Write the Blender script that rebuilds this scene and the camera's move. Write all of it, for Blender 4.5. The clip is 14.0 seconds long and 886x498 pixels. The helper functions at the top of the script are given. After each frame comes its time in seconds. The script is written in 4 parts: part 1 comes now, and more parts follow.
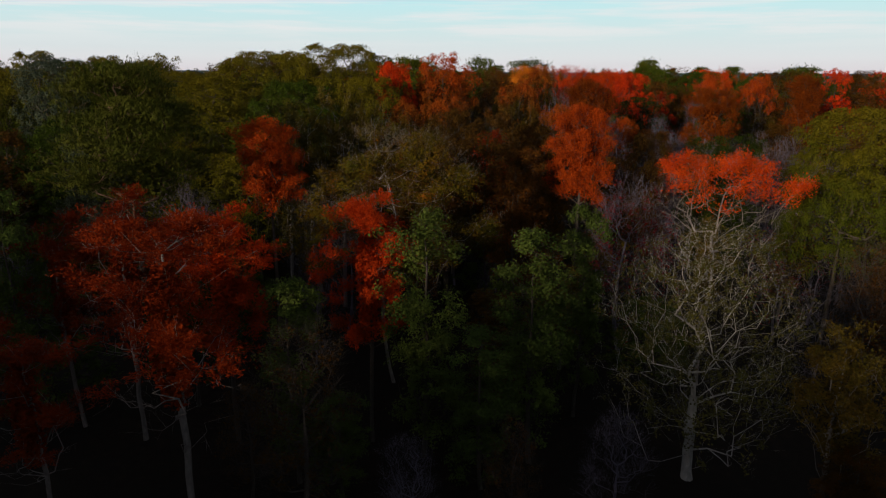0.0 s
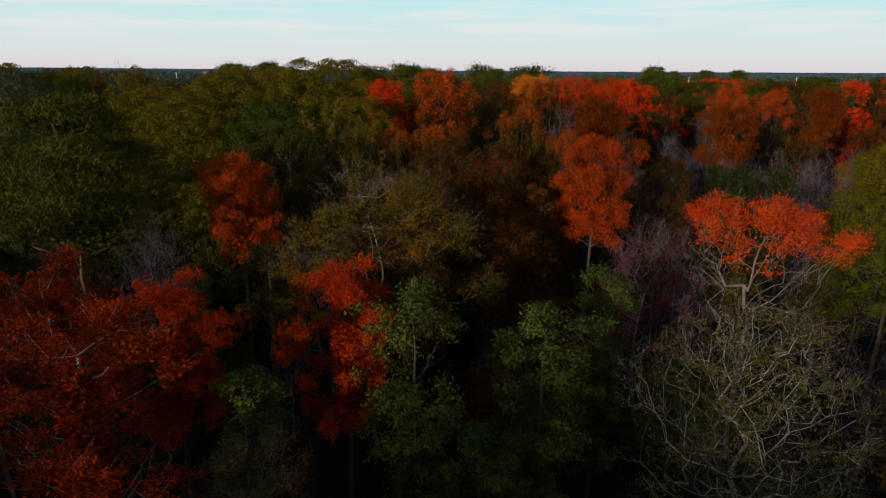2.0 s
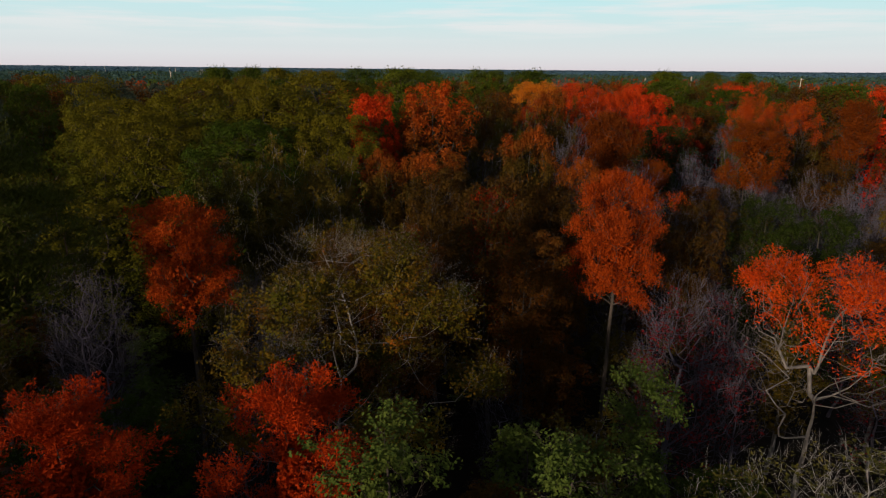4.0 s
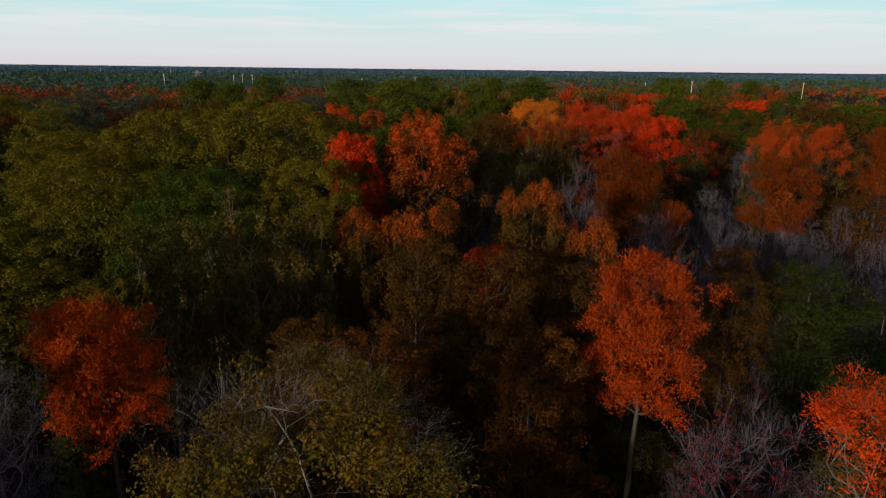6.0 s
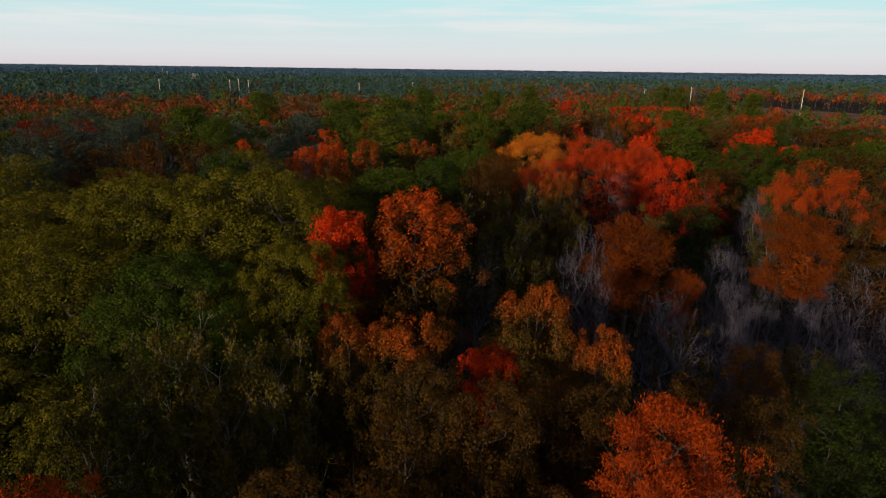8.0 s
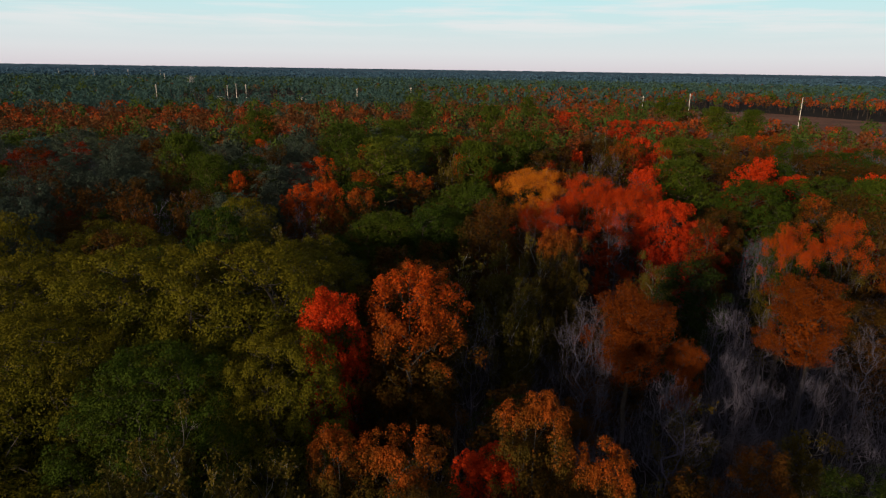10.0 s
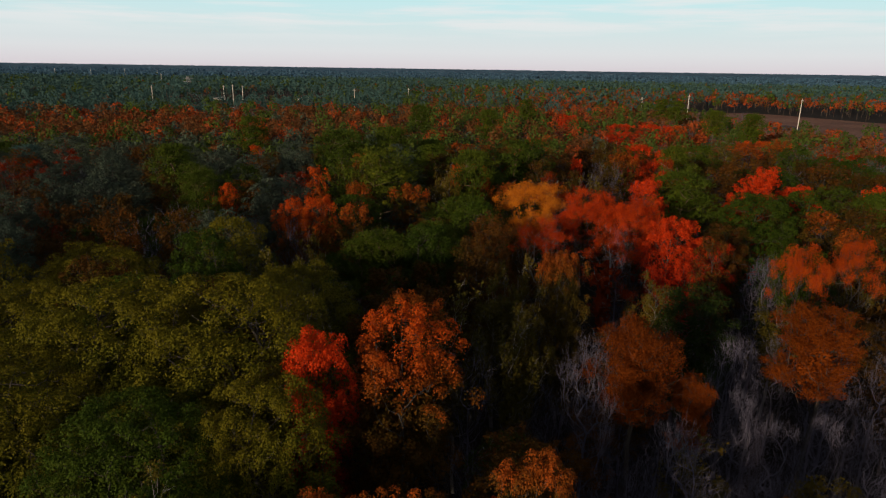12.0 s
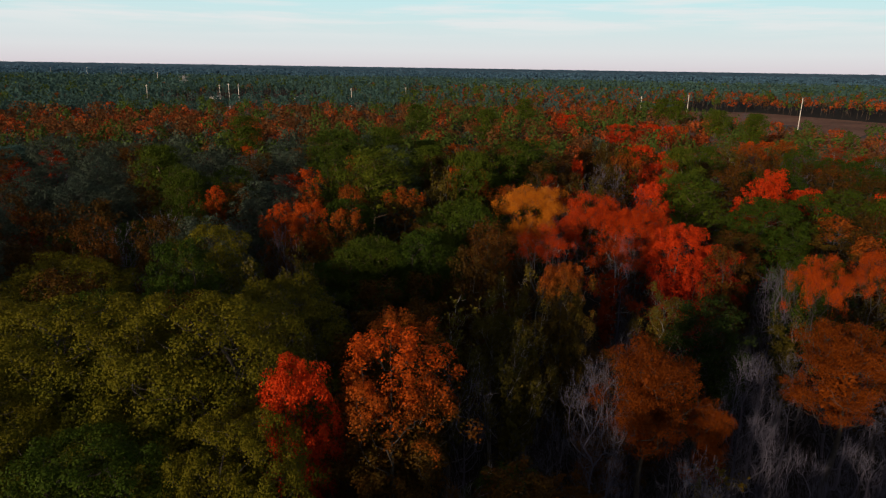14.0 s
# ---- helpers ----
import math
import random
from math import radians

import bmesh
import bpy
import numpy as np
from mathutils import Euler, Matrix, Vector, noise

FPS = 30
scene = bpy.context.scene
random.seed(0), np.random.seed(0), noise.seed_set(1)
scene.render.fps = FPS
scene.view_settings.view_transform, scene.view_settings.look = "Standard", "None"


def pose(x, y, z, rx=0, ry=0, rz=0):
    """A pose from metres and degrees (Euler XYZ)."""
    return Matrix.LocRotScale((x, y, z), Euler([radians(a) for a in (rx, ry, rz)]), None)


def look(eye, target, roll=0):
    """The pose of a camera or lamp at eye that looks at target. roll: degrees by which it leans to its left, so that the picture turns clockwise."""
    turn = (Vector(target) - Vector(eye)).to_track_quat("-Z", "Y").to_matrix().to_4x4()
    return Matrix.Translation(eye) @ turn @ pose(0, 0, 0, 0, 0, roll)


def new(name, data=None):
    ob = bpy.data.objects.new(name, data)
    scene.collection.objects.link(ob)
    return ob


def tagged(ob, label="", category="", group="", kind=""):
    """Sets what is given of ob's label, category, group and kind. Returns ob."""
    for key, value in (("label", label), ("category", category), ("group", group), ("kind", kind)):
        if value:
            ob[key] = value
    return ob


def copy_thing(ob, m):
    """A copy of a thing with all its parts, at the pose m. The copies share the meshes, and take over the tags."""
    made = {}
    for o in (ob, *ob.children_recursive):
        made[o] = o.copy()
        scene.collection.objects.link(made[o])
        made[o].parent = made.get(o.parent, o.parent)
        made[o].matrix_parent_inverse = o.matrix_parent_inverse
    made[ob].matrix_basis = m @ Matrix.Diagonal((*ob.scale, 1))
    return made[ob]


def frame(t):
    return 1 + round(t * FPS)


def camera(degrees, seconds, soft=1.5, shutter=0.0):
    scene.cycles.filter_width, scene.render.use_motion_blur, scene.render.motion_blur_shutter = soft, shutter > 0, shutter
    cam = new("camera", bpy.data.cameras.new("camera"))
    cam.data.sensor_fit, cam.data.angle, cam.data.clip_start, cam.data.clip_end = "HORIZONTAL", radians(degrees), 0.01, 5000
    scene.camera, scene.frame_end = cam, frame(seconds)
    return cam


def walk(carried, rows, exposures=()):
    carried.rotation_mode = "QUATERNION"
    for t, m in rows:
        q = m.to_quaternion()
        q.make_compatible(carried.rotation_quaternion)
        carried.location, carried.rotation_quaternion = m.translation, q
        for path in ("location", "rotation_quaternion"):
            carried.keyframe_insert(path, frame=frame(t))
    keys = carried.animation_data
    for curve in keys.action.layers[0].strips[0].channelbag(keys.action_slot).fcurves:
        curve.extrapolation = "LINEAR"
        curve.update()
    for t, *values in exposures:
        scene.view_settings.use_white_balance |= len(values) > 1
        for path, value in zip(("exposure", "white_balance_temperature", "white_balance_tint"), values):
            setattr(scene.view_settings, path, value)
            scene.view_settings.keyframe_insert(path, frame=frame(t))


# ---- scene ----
cam = camera(70.6, 14.0, soft=1.2)
METRES, EYE, TILT, LEAN, TURN = 48.0, 23.0, -15.6, -0.3, 0.0
ROWS = [
    (0.0, 0.0, 0.0, 0.0, 0.0, 0.0, -0.0),
    (0.5, 0.0027, 0.0316, 0.0223, 0.01, -0.02, -0.0),
    (1.0, 0.0037, 0.063, 0.0409, -0.02, -0.04, -0.02),
    (1.5, 0.0052, 0.0925, 0.0614, -0.04, -0.08, -0.05),
    (2.0, 0.0075, 0.1239, 0.0787, -0.06, -0.13, -0.06),
    (2.5, 0.009, 0.1635, 0.0969, -0.11, -0.19, -0.1),
    (3.0, 0.0109, 0.2068, 0.1188, -0.13, -0.29, -0.12),
    (5.5, 0.0274, 0.4195, 0.2277, -0.28, -0.22, -0.24),
    (6.0, 0.0302, 0.4536, 0.2614, -0.35, -0.28, -0.24),
    (6.5, 0.033, 0.485, 0.2968, -0.39, -0.3, -0.24),
    (7.0, 0.035, 0.5142, 0.3333, -0.44, -0.33, -0.26),
    (7.5, 0.0354, 0.5317, 0.3678, -0.49, -0.33, -0.27),
    (8.0, 0.0353, 0.5401, 0.3977, -0.54, -0.35, -0.28),
    (10.5, 0.0403, 0.5859, 0.5486, -0.74, -0.4, -0.33),
    (11.0, 0.0414, 0.5983, 0.5642, -0.78, -0.43, -0.31),
    (11.5, 0.0432, 0.6149, 0.5715, -0.82, -0.45, -0.31),
    (12.0, 0.0453, 0.6331, 0.5783, -0.87, -0.47, -0.3),
    (12.5, 0.0476, 0.6528, 0.5838, -0.91, -0.49, -0.29),
    (13.0, 0.0488, 0.6734, 0.59, -0.96, -0.52, -0.3),
    (13.5, 0.0503, 0.6977, 0.5966, -1.0, -0.54, -0.29),
    (14.0, 0.0528, 0.7227, 0.6028, -1.04, -0.56, -0.29),
]
walk(cam, [(t, pose(0, 0, EYE, TILT, LEAN, TURN) @ pose(METRES * x, METRES * y, METRES * z, 90 + pitch, roll, yaw)) for t, x, y, z, yaw, pitch, roll in ROWS])

# ---- world and light ----
SUN_UP, SUN_FROM = 10.5, 216.0          # degrees: height of the sun, compass way it comes from (0 = +y, clockwise)
world = bpy.data.worlds.new("evening_sky")
scene.world = world
world.use_nodes = True
wn, wl = world.node_tree.nodes, world.node_tree.links
wn.clear()


def wnode(kind, **inputs):
    n = wn.new(kind)
    for k, v in inputs.items():
        n.inputs[k].default_value = v
    return n


w_out = wnode("ShaderNodeOutputWorld")
w_bg = wnode("ShaderNodeBackground")
w_bg.inputs["Strength"].default_value = 1.0
sky = wn.new("ShaderNodeTexSky")
sky.sky_type = 'NISHITA'
sky.sun_disc = False
sky.sun_elevation = radians(SUN_UP)
sky.sun_rotation = radians(SUN_FROM)
sky.dust_density = 2.0
sky_gain = wn.new("ShaderNodeVectorMath")
sky_gain.operation = 'SCALE'
sky_gain.inputs["Scale"].default_value = 0.05
wl.new(sky.outputs[0], sky_gain.inputs[0])
w_tc = wn.new("ShaderNodeTexCoord")
w_sep = wn.new("ShaderNodeSeparateXYZ")
wl.new(w_tc.outputs["Generated"], w_sep.inputs[0])
# thin high haze: pale pink at the horizon, pale cyan a little above
w_haze = wn.new("ShaderNodeValToRGB")
r = w_haze.color_ramp
r.elements[0].position, r.elements[0].color = 0.0, (0.775, 0.715, 0.755, 1)
r.elements[1].position, r.elements[1].color = 1.0, (0.006, 0.012, 0.024, 1)
for p, c in ((0.010, (0.80, 0.77, 0.80, 1)), (0.024, (0.81, 0.83, 0.85, 1)), (0.06, (0.71, 0.865, 0.88, 1)), (0.10, (0.60, 0.90, 0.935, 1)), (0.115, (0.56, 0.86, 0.91, 1)), (0.16, (0.06, 0.095, 0.13, 1)), (0.45, (0.010, 0.019, 0.034, 1))):
    e = r.elements.new(p)
    e.color = c
wl.new(w_sep.outputs["Z"], w_haze.inputs[0])
w_mix = wn.new("ShaderNodeMix")
w_mix.data_type = 'RGBA'
w_mix.inputs["Factor"].default_value = 0.88
wl.new(sky_gain.outputs[0], w_mix.inputs[6])
wl.new(w_haze.outputs[0], w_mix.inputs[7])
# long thin cloud streaks
w_map = wn.new("ShaderNodeMapping")
w_map.inputs["Scale"].default_value = (2.2, 2.2, 34.0)
w_map.inputs["Rotation"].default_value = (0.0, 0.012, 0.0)
w_map.inputs["Location"].default_value = (0.9, 1.1, 0.75)
wl.new(w_tc.outputs["Generated"], w_map.inputs[0])
w_cloud = wnode("ShaderNodeTexNoise", Scale=1.6, Detail=6.0, Roughness=0.55)
wl.new(w_map.outputs[0], w_cloud.inputs["Vector"])
w_cr = wn.new("ShaderNodeValToRGB")
w_cr.color_ramp.elements[0].position, w_cr.color_ramp.elements[1].position = 0.46, 0.60
wl.new(w_cloud.outputs[0], w_cr.inputs[0])
w_up = wn.new("ShaderNodeMapRange")
w_up.inputs["From Min"].default_value, w_up.inputs["From Max"].default_value = 0.035, 0.065
w_up.inputs["To Max"].default_value = 0.6
wl.new(w_sep.outputs["Z"], w_up.inputs["Value"])
w_mul = wn.new("ShaderNodeMath")
w_mul.operation = 'MULTIPLY'
wl.new(w_cr.outputs[0], w_mul.inputs[0])
wl.new(w_up.outputs[0], w_mul.inputs[1])
w_mix2 = wn.new("ShaderNodeMix")
w_mix2.data_type = 'RGBA'
w_mix2.inputs[7].default_value = (0.86, 0.82, 0.82, 1)
wl.new(w_mul.outputs[0], w_mix2.inputs["Factor"])
wl.new(w_mix.outputs[2], w_mix2.inputs[6])
wl.new(w_mix2.outputs[2], w_bg.inputs["Color"])
wl.new(w_bg.outputs[0], w_out.inputs[0])

sun_data = bpy.data.lights.new("sun", 'SUN')
sun_data.energy = 4.1
sun_data.angle = radians(3)
sun_data.color = (1.0, 0.74, 0.50)
sun = new("sun", sun_data)
a, e = radians(SUN_FROM), radians(SUN_UP)
sun.matrix_world = look((0, 0, 60), Vector((0, 0, 60)) - Vector((math.sin(a) * math.cos(e), math.cos(a) * math.cos(e), math.sin(e))))

# ---- materials ----


def mat_base(name):
    m = bpy.data.materials.new(name)
    m.use_nodes = True
    m.node_tree.nodes.clear()
    return m, m.node_tree.nodes, m.node_tree.links


def ramp_node(nodes, stops):
    n = nodes.new("ShaderNodeValToRGB")
    n.color_ramp.elements[0].position, n.color_ramp.elements[0].color = stops[0][0], (*stops[0][1], 1)
    n.color_ramp.elements[1].position, n.color_ramp.elements[1].color = stops[-1][0], (*stops[-1][1], 1)
    for p, c in stops[1:-1]:
        n.color_ramp.elements.new(p).color = (*c, 1)
    return n


def leaf_material(name, stops, tip=None, tip_from=0.5, tip_to=0.85, translucent=0.16, patch=0.35):
    """Foliage: colour runs along stops by leaf, by patch of the crown and by tree; tip: the colour that the crown's upper leaves have turned to."""
    m, nd, lk = mat_base(name)
    out = nd.new("ShaderNodeOutputMaterial")
    geo, info, tc = nd.new("ShaderNodeNewGeometry"), nd.new("ShaderNodeObjectInfo"), nd.new("ShaderNodeTexCoord")
    noi = nd.new("ShaderNodeTexNoise")
    noi.inputs["Scale"].default_value, noi.inputs["Detail"].default_value = 0.45, 3.0
    lk.new(tc.outputs["Object"], noi.inputs["Vector"])
    # leaf, patch of the crown and tree, added up
    s1 = nd.new("ShaderNodeMath")
    s1.operation = 'MULTIPLY_ADD'
    s1.inputs[1].default_value = 0.26
    lk.new(geo.outputs["Random Per Island"], s1.inputs[0])
    s2 = nd.new("ShaderNodeMath")
    s2.operation = 'MULTIPLY_ADD'
    s2.inputs[1].default_value = patch * 2.0
    s2.inputs[2].default_value = -patch * 0.72 + 0.06
    lk.new(noi.outputs[0], s2.inputs[0])
    lk.new(s2.outputs[0], s1.inputs[2])
    s3 = nd.new("ShaderNodeMath")
    s3.operation = 'MULTIPLY_ADD'
    s3.inputs[1].default_value = 0.35
    lk.new(info.outputs["Random"], s3.inputs[0])
    lk.new(s1.outputs[0], s3.inputs[2])
    rp = ramp_node(nd, stops)
    lk.new(s3.outputs[0], rp.inputs[0])
    col = rp.outputs[0]
    if tip:
        sep = nd.new("ShaderNodeSeparateXYZ")
        lk.new(tc.outputs["Generated"], sep.inputs[0])
        add = nd.new("ShaderNodeMath")
        add.operation = 'MULTIPLY_ADD'
        add.inputs[1].default_value = 0.5
        lk.new(noi.outputs[0], add.inputs[0])
        lk.new(sep.outputs["Z"], add.inputs[2])
        mr = nd.new("ShaderNodeMapRange")
        mr.inputs["From Min"].default_value, mr.inputs["From Max"].default_value = tip_from + 0.25, tip_to + 0.25
        lk.new(add.outputs[0], mr.inputs["Value"])
        mx = nd.new("ShaderNodeMix")
        mx.data_type = 'RGBA'
        lk.new(mr.outputs[0], mx.inputs["Factor"])
        lk.new(col, mx.inputs[6])
        mx.inputs[7].default_value = (*tip, 1)
        col = mx.outputs[2]
    bs = nd.new("ShaderNodeBsdfPrincipled")
    bs.inputs["Roughness"].default_value = 0.7
    bs.inputs["Specular IOR Level"].default_value = 0.06
    lk.new(col, bs.inputs["Base Color"])
    tr = nd.new("ShaderNodeBsdfTranslucent")
    lk.new(col, tr.inputs["Color"])
    ms = nd.new("ShaderNodeMixShader")
    ms.inputs[0].default_value = translucent
    lk.new(bs.outputs[0], ms.inputs[1])
    lk.new(tr.outputs[0], ms.inputs[2])
    lk.new(ms.outputs[0], out.inputs["Surface"])
    return m


def rough_material(name, stops, scale, detail_scale, bump=0.4, rough=0.9, stretch=(1, 1, 1)):
    """Bark, litter, soil, wood: two scales of noise along stops, with fine relief."""
    m, nd, lk = mat_base(name)
    out = nd.new("ShaderNodeOutputMaterial")
    tc, info = nd.new("ShaderNodeTexCoord"), nd.new("ShaderNodeObjectInfo")
    mp = nd.new("ShaderNodeMapping")
    mp.inputs["Scale"].default_value = stretch
    lk.new(tc.outputs["Object"], mp.inputs[0])
    n1, n2 = nd.new("ShaderNodeTexNoise"), nd.new("ShaderNodeTexNoise")
    n1.inputs["Scale"].default_value, n2.inputs["Scale"].default_value = scale, detail_scale
    n1.inputs["Detail"].default_value = n2.inputs["Detail"].default_value = 5.0
    lk.new(mp.outputs[0], n1.inputs["Vector"])
    lk.new(mp.outputs[0], n2.inputs["Vector"])
    s1 = nd.new("ShaderNodeMath")
    s1.operation = 'ADD'
    lk.new(n1.outputs[0], s1.inputs[0])
    lk.new(n2.outputs[0], s1.inputs[1])
    s2 = nd.new("ShaderNodeMath")
    s2.operation = 'MULTIPLY_ADD'
    s2.inputs[1].default_value = 1.1
    s2.inputs[2].default_value = -0.6
    lk.new(s1.outputs[0], s2.inputs[0])
    rp = ramp_node(nd, stops)
    lk.new(s2.outputs[0], rp.inputs[0])
    bs = nd.new("ShaderNodeBsdfPrincipled")
    bs.inputs["Roughness"].default_value = rough
    bs.inputs["Specular IOR Level"].default_value = 0.2
    lk.new(rp.outputs[0], bs.inputs["Base Color"])
    bp = nd.new("ShaderNodeBump")
    bp.inputs["Strength"].default_value = bump
    bp.inputs["Distance"].default_value = 0.05
    lk.new(n2.outputs[0], bp.inputs["Height"])
    lk.new(bp.outputs[0], bs.inputs["Normal"])
    lk.new(bs.outputs[0], out.inputs["Surface"])
    return m


M = {}
M["cypress"] = leaf_material("cypress_needles_rust", [(0.0, (0.15, 0.02, 0.003)), (0.5, (0.34, 0.05, 0.005)), (1.0, (0.55, 0.095, 0.008))])
M["cypress_red"] = leaf_material("cypress_needles_red", [(0.0, (0.2, 0.018, 0.003)), (0.5, (0.44, 0.044, 0.005)), (1.0, (0.65, 0.09, 0.008))])
M["cypress_dull"] = leaf_material("cypress_needles_dull", [(0.0, (0.066, 0.016, 0.002)), (0.5, (0.15, 0.033, 0.003)), (1.0, (0.28, 0.062, 0.005))])
# rust needles darkened for the shade on the left front cypresses
M["cypress_shaded"] = leaf_material("cypress_needles_shaded", [(0.0, (0.08, 0.01, 0.002)), (0.5, (0.165, 0.02, 0.003)), (1.0, (0.3, 0.042, 0.005))])
# air haze of the distance put into the canopy's blue colour
M["horizon"] = leaf_material("haze_blue_canopy", [(0.0, (0.044, 0.105, 0.17)), (0.5, (0.062, 0.128, 0.195)), (1.0, (0.082, 0.145, 0.21))])
M["cypress_gold"] = leaf_material("cypress_needles_gold", [(0.0, (0.33, 0.086, 0.007)), (0.5, (0.52, 0.165, 0.011)), (1.0, (0.6, 0.23, 0.018))])
M["maple"] = leaf_material("maple_leaves", [(0.0, (0.04, 0.034, 0.006)), (0.5, (0.1, 0.042, 0.006)), (1.0, (0.21, 0.055, 0.007))], tip=(0.5, 0.068, 0.006), tip_from=0.60, tip_to=1.02)
M["dark_leaf"] = leaf_material("dark_green_leaves", [(0.0, (0.010, 0.023, 0.004)), (0.5, (0.023, 0.038, 0.005)), (1.0, (0.044, 0.052, 0.006))])
M["maple_turning"] = leaf_material("maple_leaves_turning", [(0.0, (0.028, 0.034, 0.005)), (0.5, (0.072, 0.042, 0.006)), (1.0, (0.17, 0.052, 0.007))], tip=(0.44, 0.070, 0.008), tip_from=0.80, tip_to=1.15)
M["maple_red"] = leaf_material("maple_leaves_red", [(0.0, (0.13, 0.009, 0.003)), (0.5, (0.27, 0.015, 0.004)), (1.0, (0.43, 0.025, 0.006))], tip=(0.52, 0.042, 0.006))
M["brown"] = leaf_material("rusty_leaves", [(0.0, (0.028, 0.023, 0.004)), (0.5, (0.068, 0.032, 0.005)), (1.0, (0.16, 0.045, 0.006))])
M["oak"] = leaf_material("oak_leaves_olive", [(0.0, (0.022, 0.042, 0.004)), (0.45, (0.05, 0.066, 0.005)), (0.8, (0.092, 0.086, 0.006)), (1.0, (0.15, 0.08, 0.007))], tip=(0.1, 0.09, 0.006), tip_from=0.45, tip_to=0.95)
M["oak_thin"] = leaf_material("oak_leaves_turning", [(0.0, (0.026, 0.038, 0.004)), (0.45, (0.055, 0.056, 0.005)), (0.8, (0.105, 0.062, 0.006)), (1.0, (0.22, 0.062, 0.007))], patch=0.5)
M["oak_green"] = leaf_material("oak_leaves_green", [(0.0, (0.015, 0.035, 0.004)), (0.5, (0.033, 0.058, 0.005)), (1.0, (0.062, 0.079, 0.007))])
M["live_oak"] = leaf_material("live_oak_leaves", [(0.0, (0.028, 0.046, 0.036)), (0.5, (0.05, 0.072, 0.054)), (1.0, (0.08, 0.1, 0.068))])
M["olive"] = leaf_material("olive_leaves", [(0.0, (0.032, 0.036, 0.007)), (0.5, (0.078, 0.066, 0.01)), (1.0, (0.14, 0.085, 0.013))])
M["tupelo"] = leaf_material("tupelo_leaves", [(0.0, (0.028, 0.054, 0.011)), (0.5, (0.06, 0.096, 0.019)), (1.0, (0.108, 0.138, 0.028))])
M["pine"] = leaf_material("pine_needles", [(0.0, (0.02, 0.04, 0.005)), (0.5, (0.05, 0.075, 0.007)), (1.0, (0.115, 0.118, 0.01))])
M["pine_deep"] = leaf_material("pine_needles_deep", [(0.0, (0.028, 0.044, 0.007)), (0.5, (0.058, 0.068, 0.009)), (1.0, (0.110, 0.096, 0.012))])
# pine needles made bluer and paler to carry the distance haze
M["pine_dark"] = leaf_material("pine_needles_haze_tint", [(0.0, (0.028, 0.068, 0.068)), (0.5, (0.050, 0.104, 0.098)), (1.0, (0.090, 0.145, 0.110))])
M["sparse"] = leaf_material("late_leaves", [(0.0, (0.034, 0.042, 0.012)), (0.5, (0.062, 0.066, 0.016)), (1.0, (0.115, 0.098, 0.022))])
M["pink"] = leaf_material("crimson_leaves", [(0.0, (0.085, 0.009, 0.012)), (0.5, (0.16, 0.016, 0.02)), (1.0, (0.24, 0.033, 0.032))])
M["far_rust"] = leaf_material("far_rust_leaves", [(0.0, (0.07, 0.044, 0.018)), (0.5, (0.15, 0.058, 0.020)), (1.0, (0.30, 0.078, 0.024))], patch=0.5)
M["far_red"] = leaf_material("far_red_leaves", [(0.0, (0.11, 0.028, 0.011)), (0.5, (0.22, 0.044, 0.012)), (1.0, (0.35, 0.075, 0.018))], patch=0.5)
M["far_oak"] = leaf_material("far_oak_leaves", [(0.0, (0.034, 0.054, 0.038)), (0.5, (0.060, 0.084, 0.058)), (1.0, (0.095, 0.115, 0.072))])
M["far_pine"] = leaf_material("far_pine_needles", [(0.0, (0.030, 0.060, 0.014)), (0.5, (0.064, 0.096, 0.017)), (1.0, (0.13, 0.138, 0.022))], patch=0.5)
M["bark"] = rough_material("grey_bark", [(0.0, (0.024, 0.022, 0.021)), (0.5, (0.05, 0.046, 0.044)), (1.0, (0.095, 0.087, 0.083))], 0.8, 7.0, 0.6, stretch=(1, 1, 0.35))
M["bark_pale"] = rough_material("weathered_grey_bark", [(0.0, (0.08, 0.077, 0.08)), (0.5, (0.165, 0.16, 0.164)), (1.0, (0.28, 0.274, 0.28))], 0.8, 7.0, 0.6, stretch=(1, 1, 0.35))
M["bark_dark"] = rough_material("brown_bark", [(0.0, (0.05, 0.035, 0.028)), (0.5, (0.12, 0.085, 0.065)), (1.0, (0.20, 0.15, 0.12))], 0.8, 6.0, 0.6, stretch=(1, 1, 0.35))
M["bark_white"] = rough_material("pale_bark", [(0, (0.14, 0.145, 0.153)), (0.45, (0.28, 0.288, 0.302)), (1, (0.44, 0.448, 0.462))], 1.1, 6.0, 0.5, stretch=(1, 1, 0.5))
M["bark_violet"] = rough_material("bare_twig_bark", [(0.0, (0.046, 0.045, 0.068)), (0.5, (0.092, 0.09, 0.134)), (1.0, (0.155, 0.152, 0.21))], 0.8, 6.0, 0.4)
# floor colour taken near black to stand in for shade under the trees
M["litter"] = rough_material("shade_dark_litter", [(0.0, (0.003, 0.0025, 0.002)), (0.5, (0.006, 0.0045, 0.0035)), (1.0, (0.018, 0.011, 0.007))], 0.06, 1.4, 0.8)
M["field"] = rough_material("rusty_grass", [(0.0, (0.06, 0.032, 0.024)), (0.5, (0.15, 0.072, 0.05)), (1.0, (0.25, 0.14, 0.095))], 0.02, 0.25, 0.6)
M["earth"] = rough_material("bare_earth", [(0.0, (0.020, 0.018, 0.022)), (0.5, (0.040, 0.036, 0.042)), (1.0, (0.075, 0.066, 0.072))], 0.2, 2.0, 0.8)
M["pole"] = rough_material("weathered_pole_wood", [(0.0, (0.42, 0.40, 0.37)), (0.5, (0.58, 0.56, 0.53)), (1.0, (0.70, 0.68, 0.65))], 1.0, 8.0, 0.3)
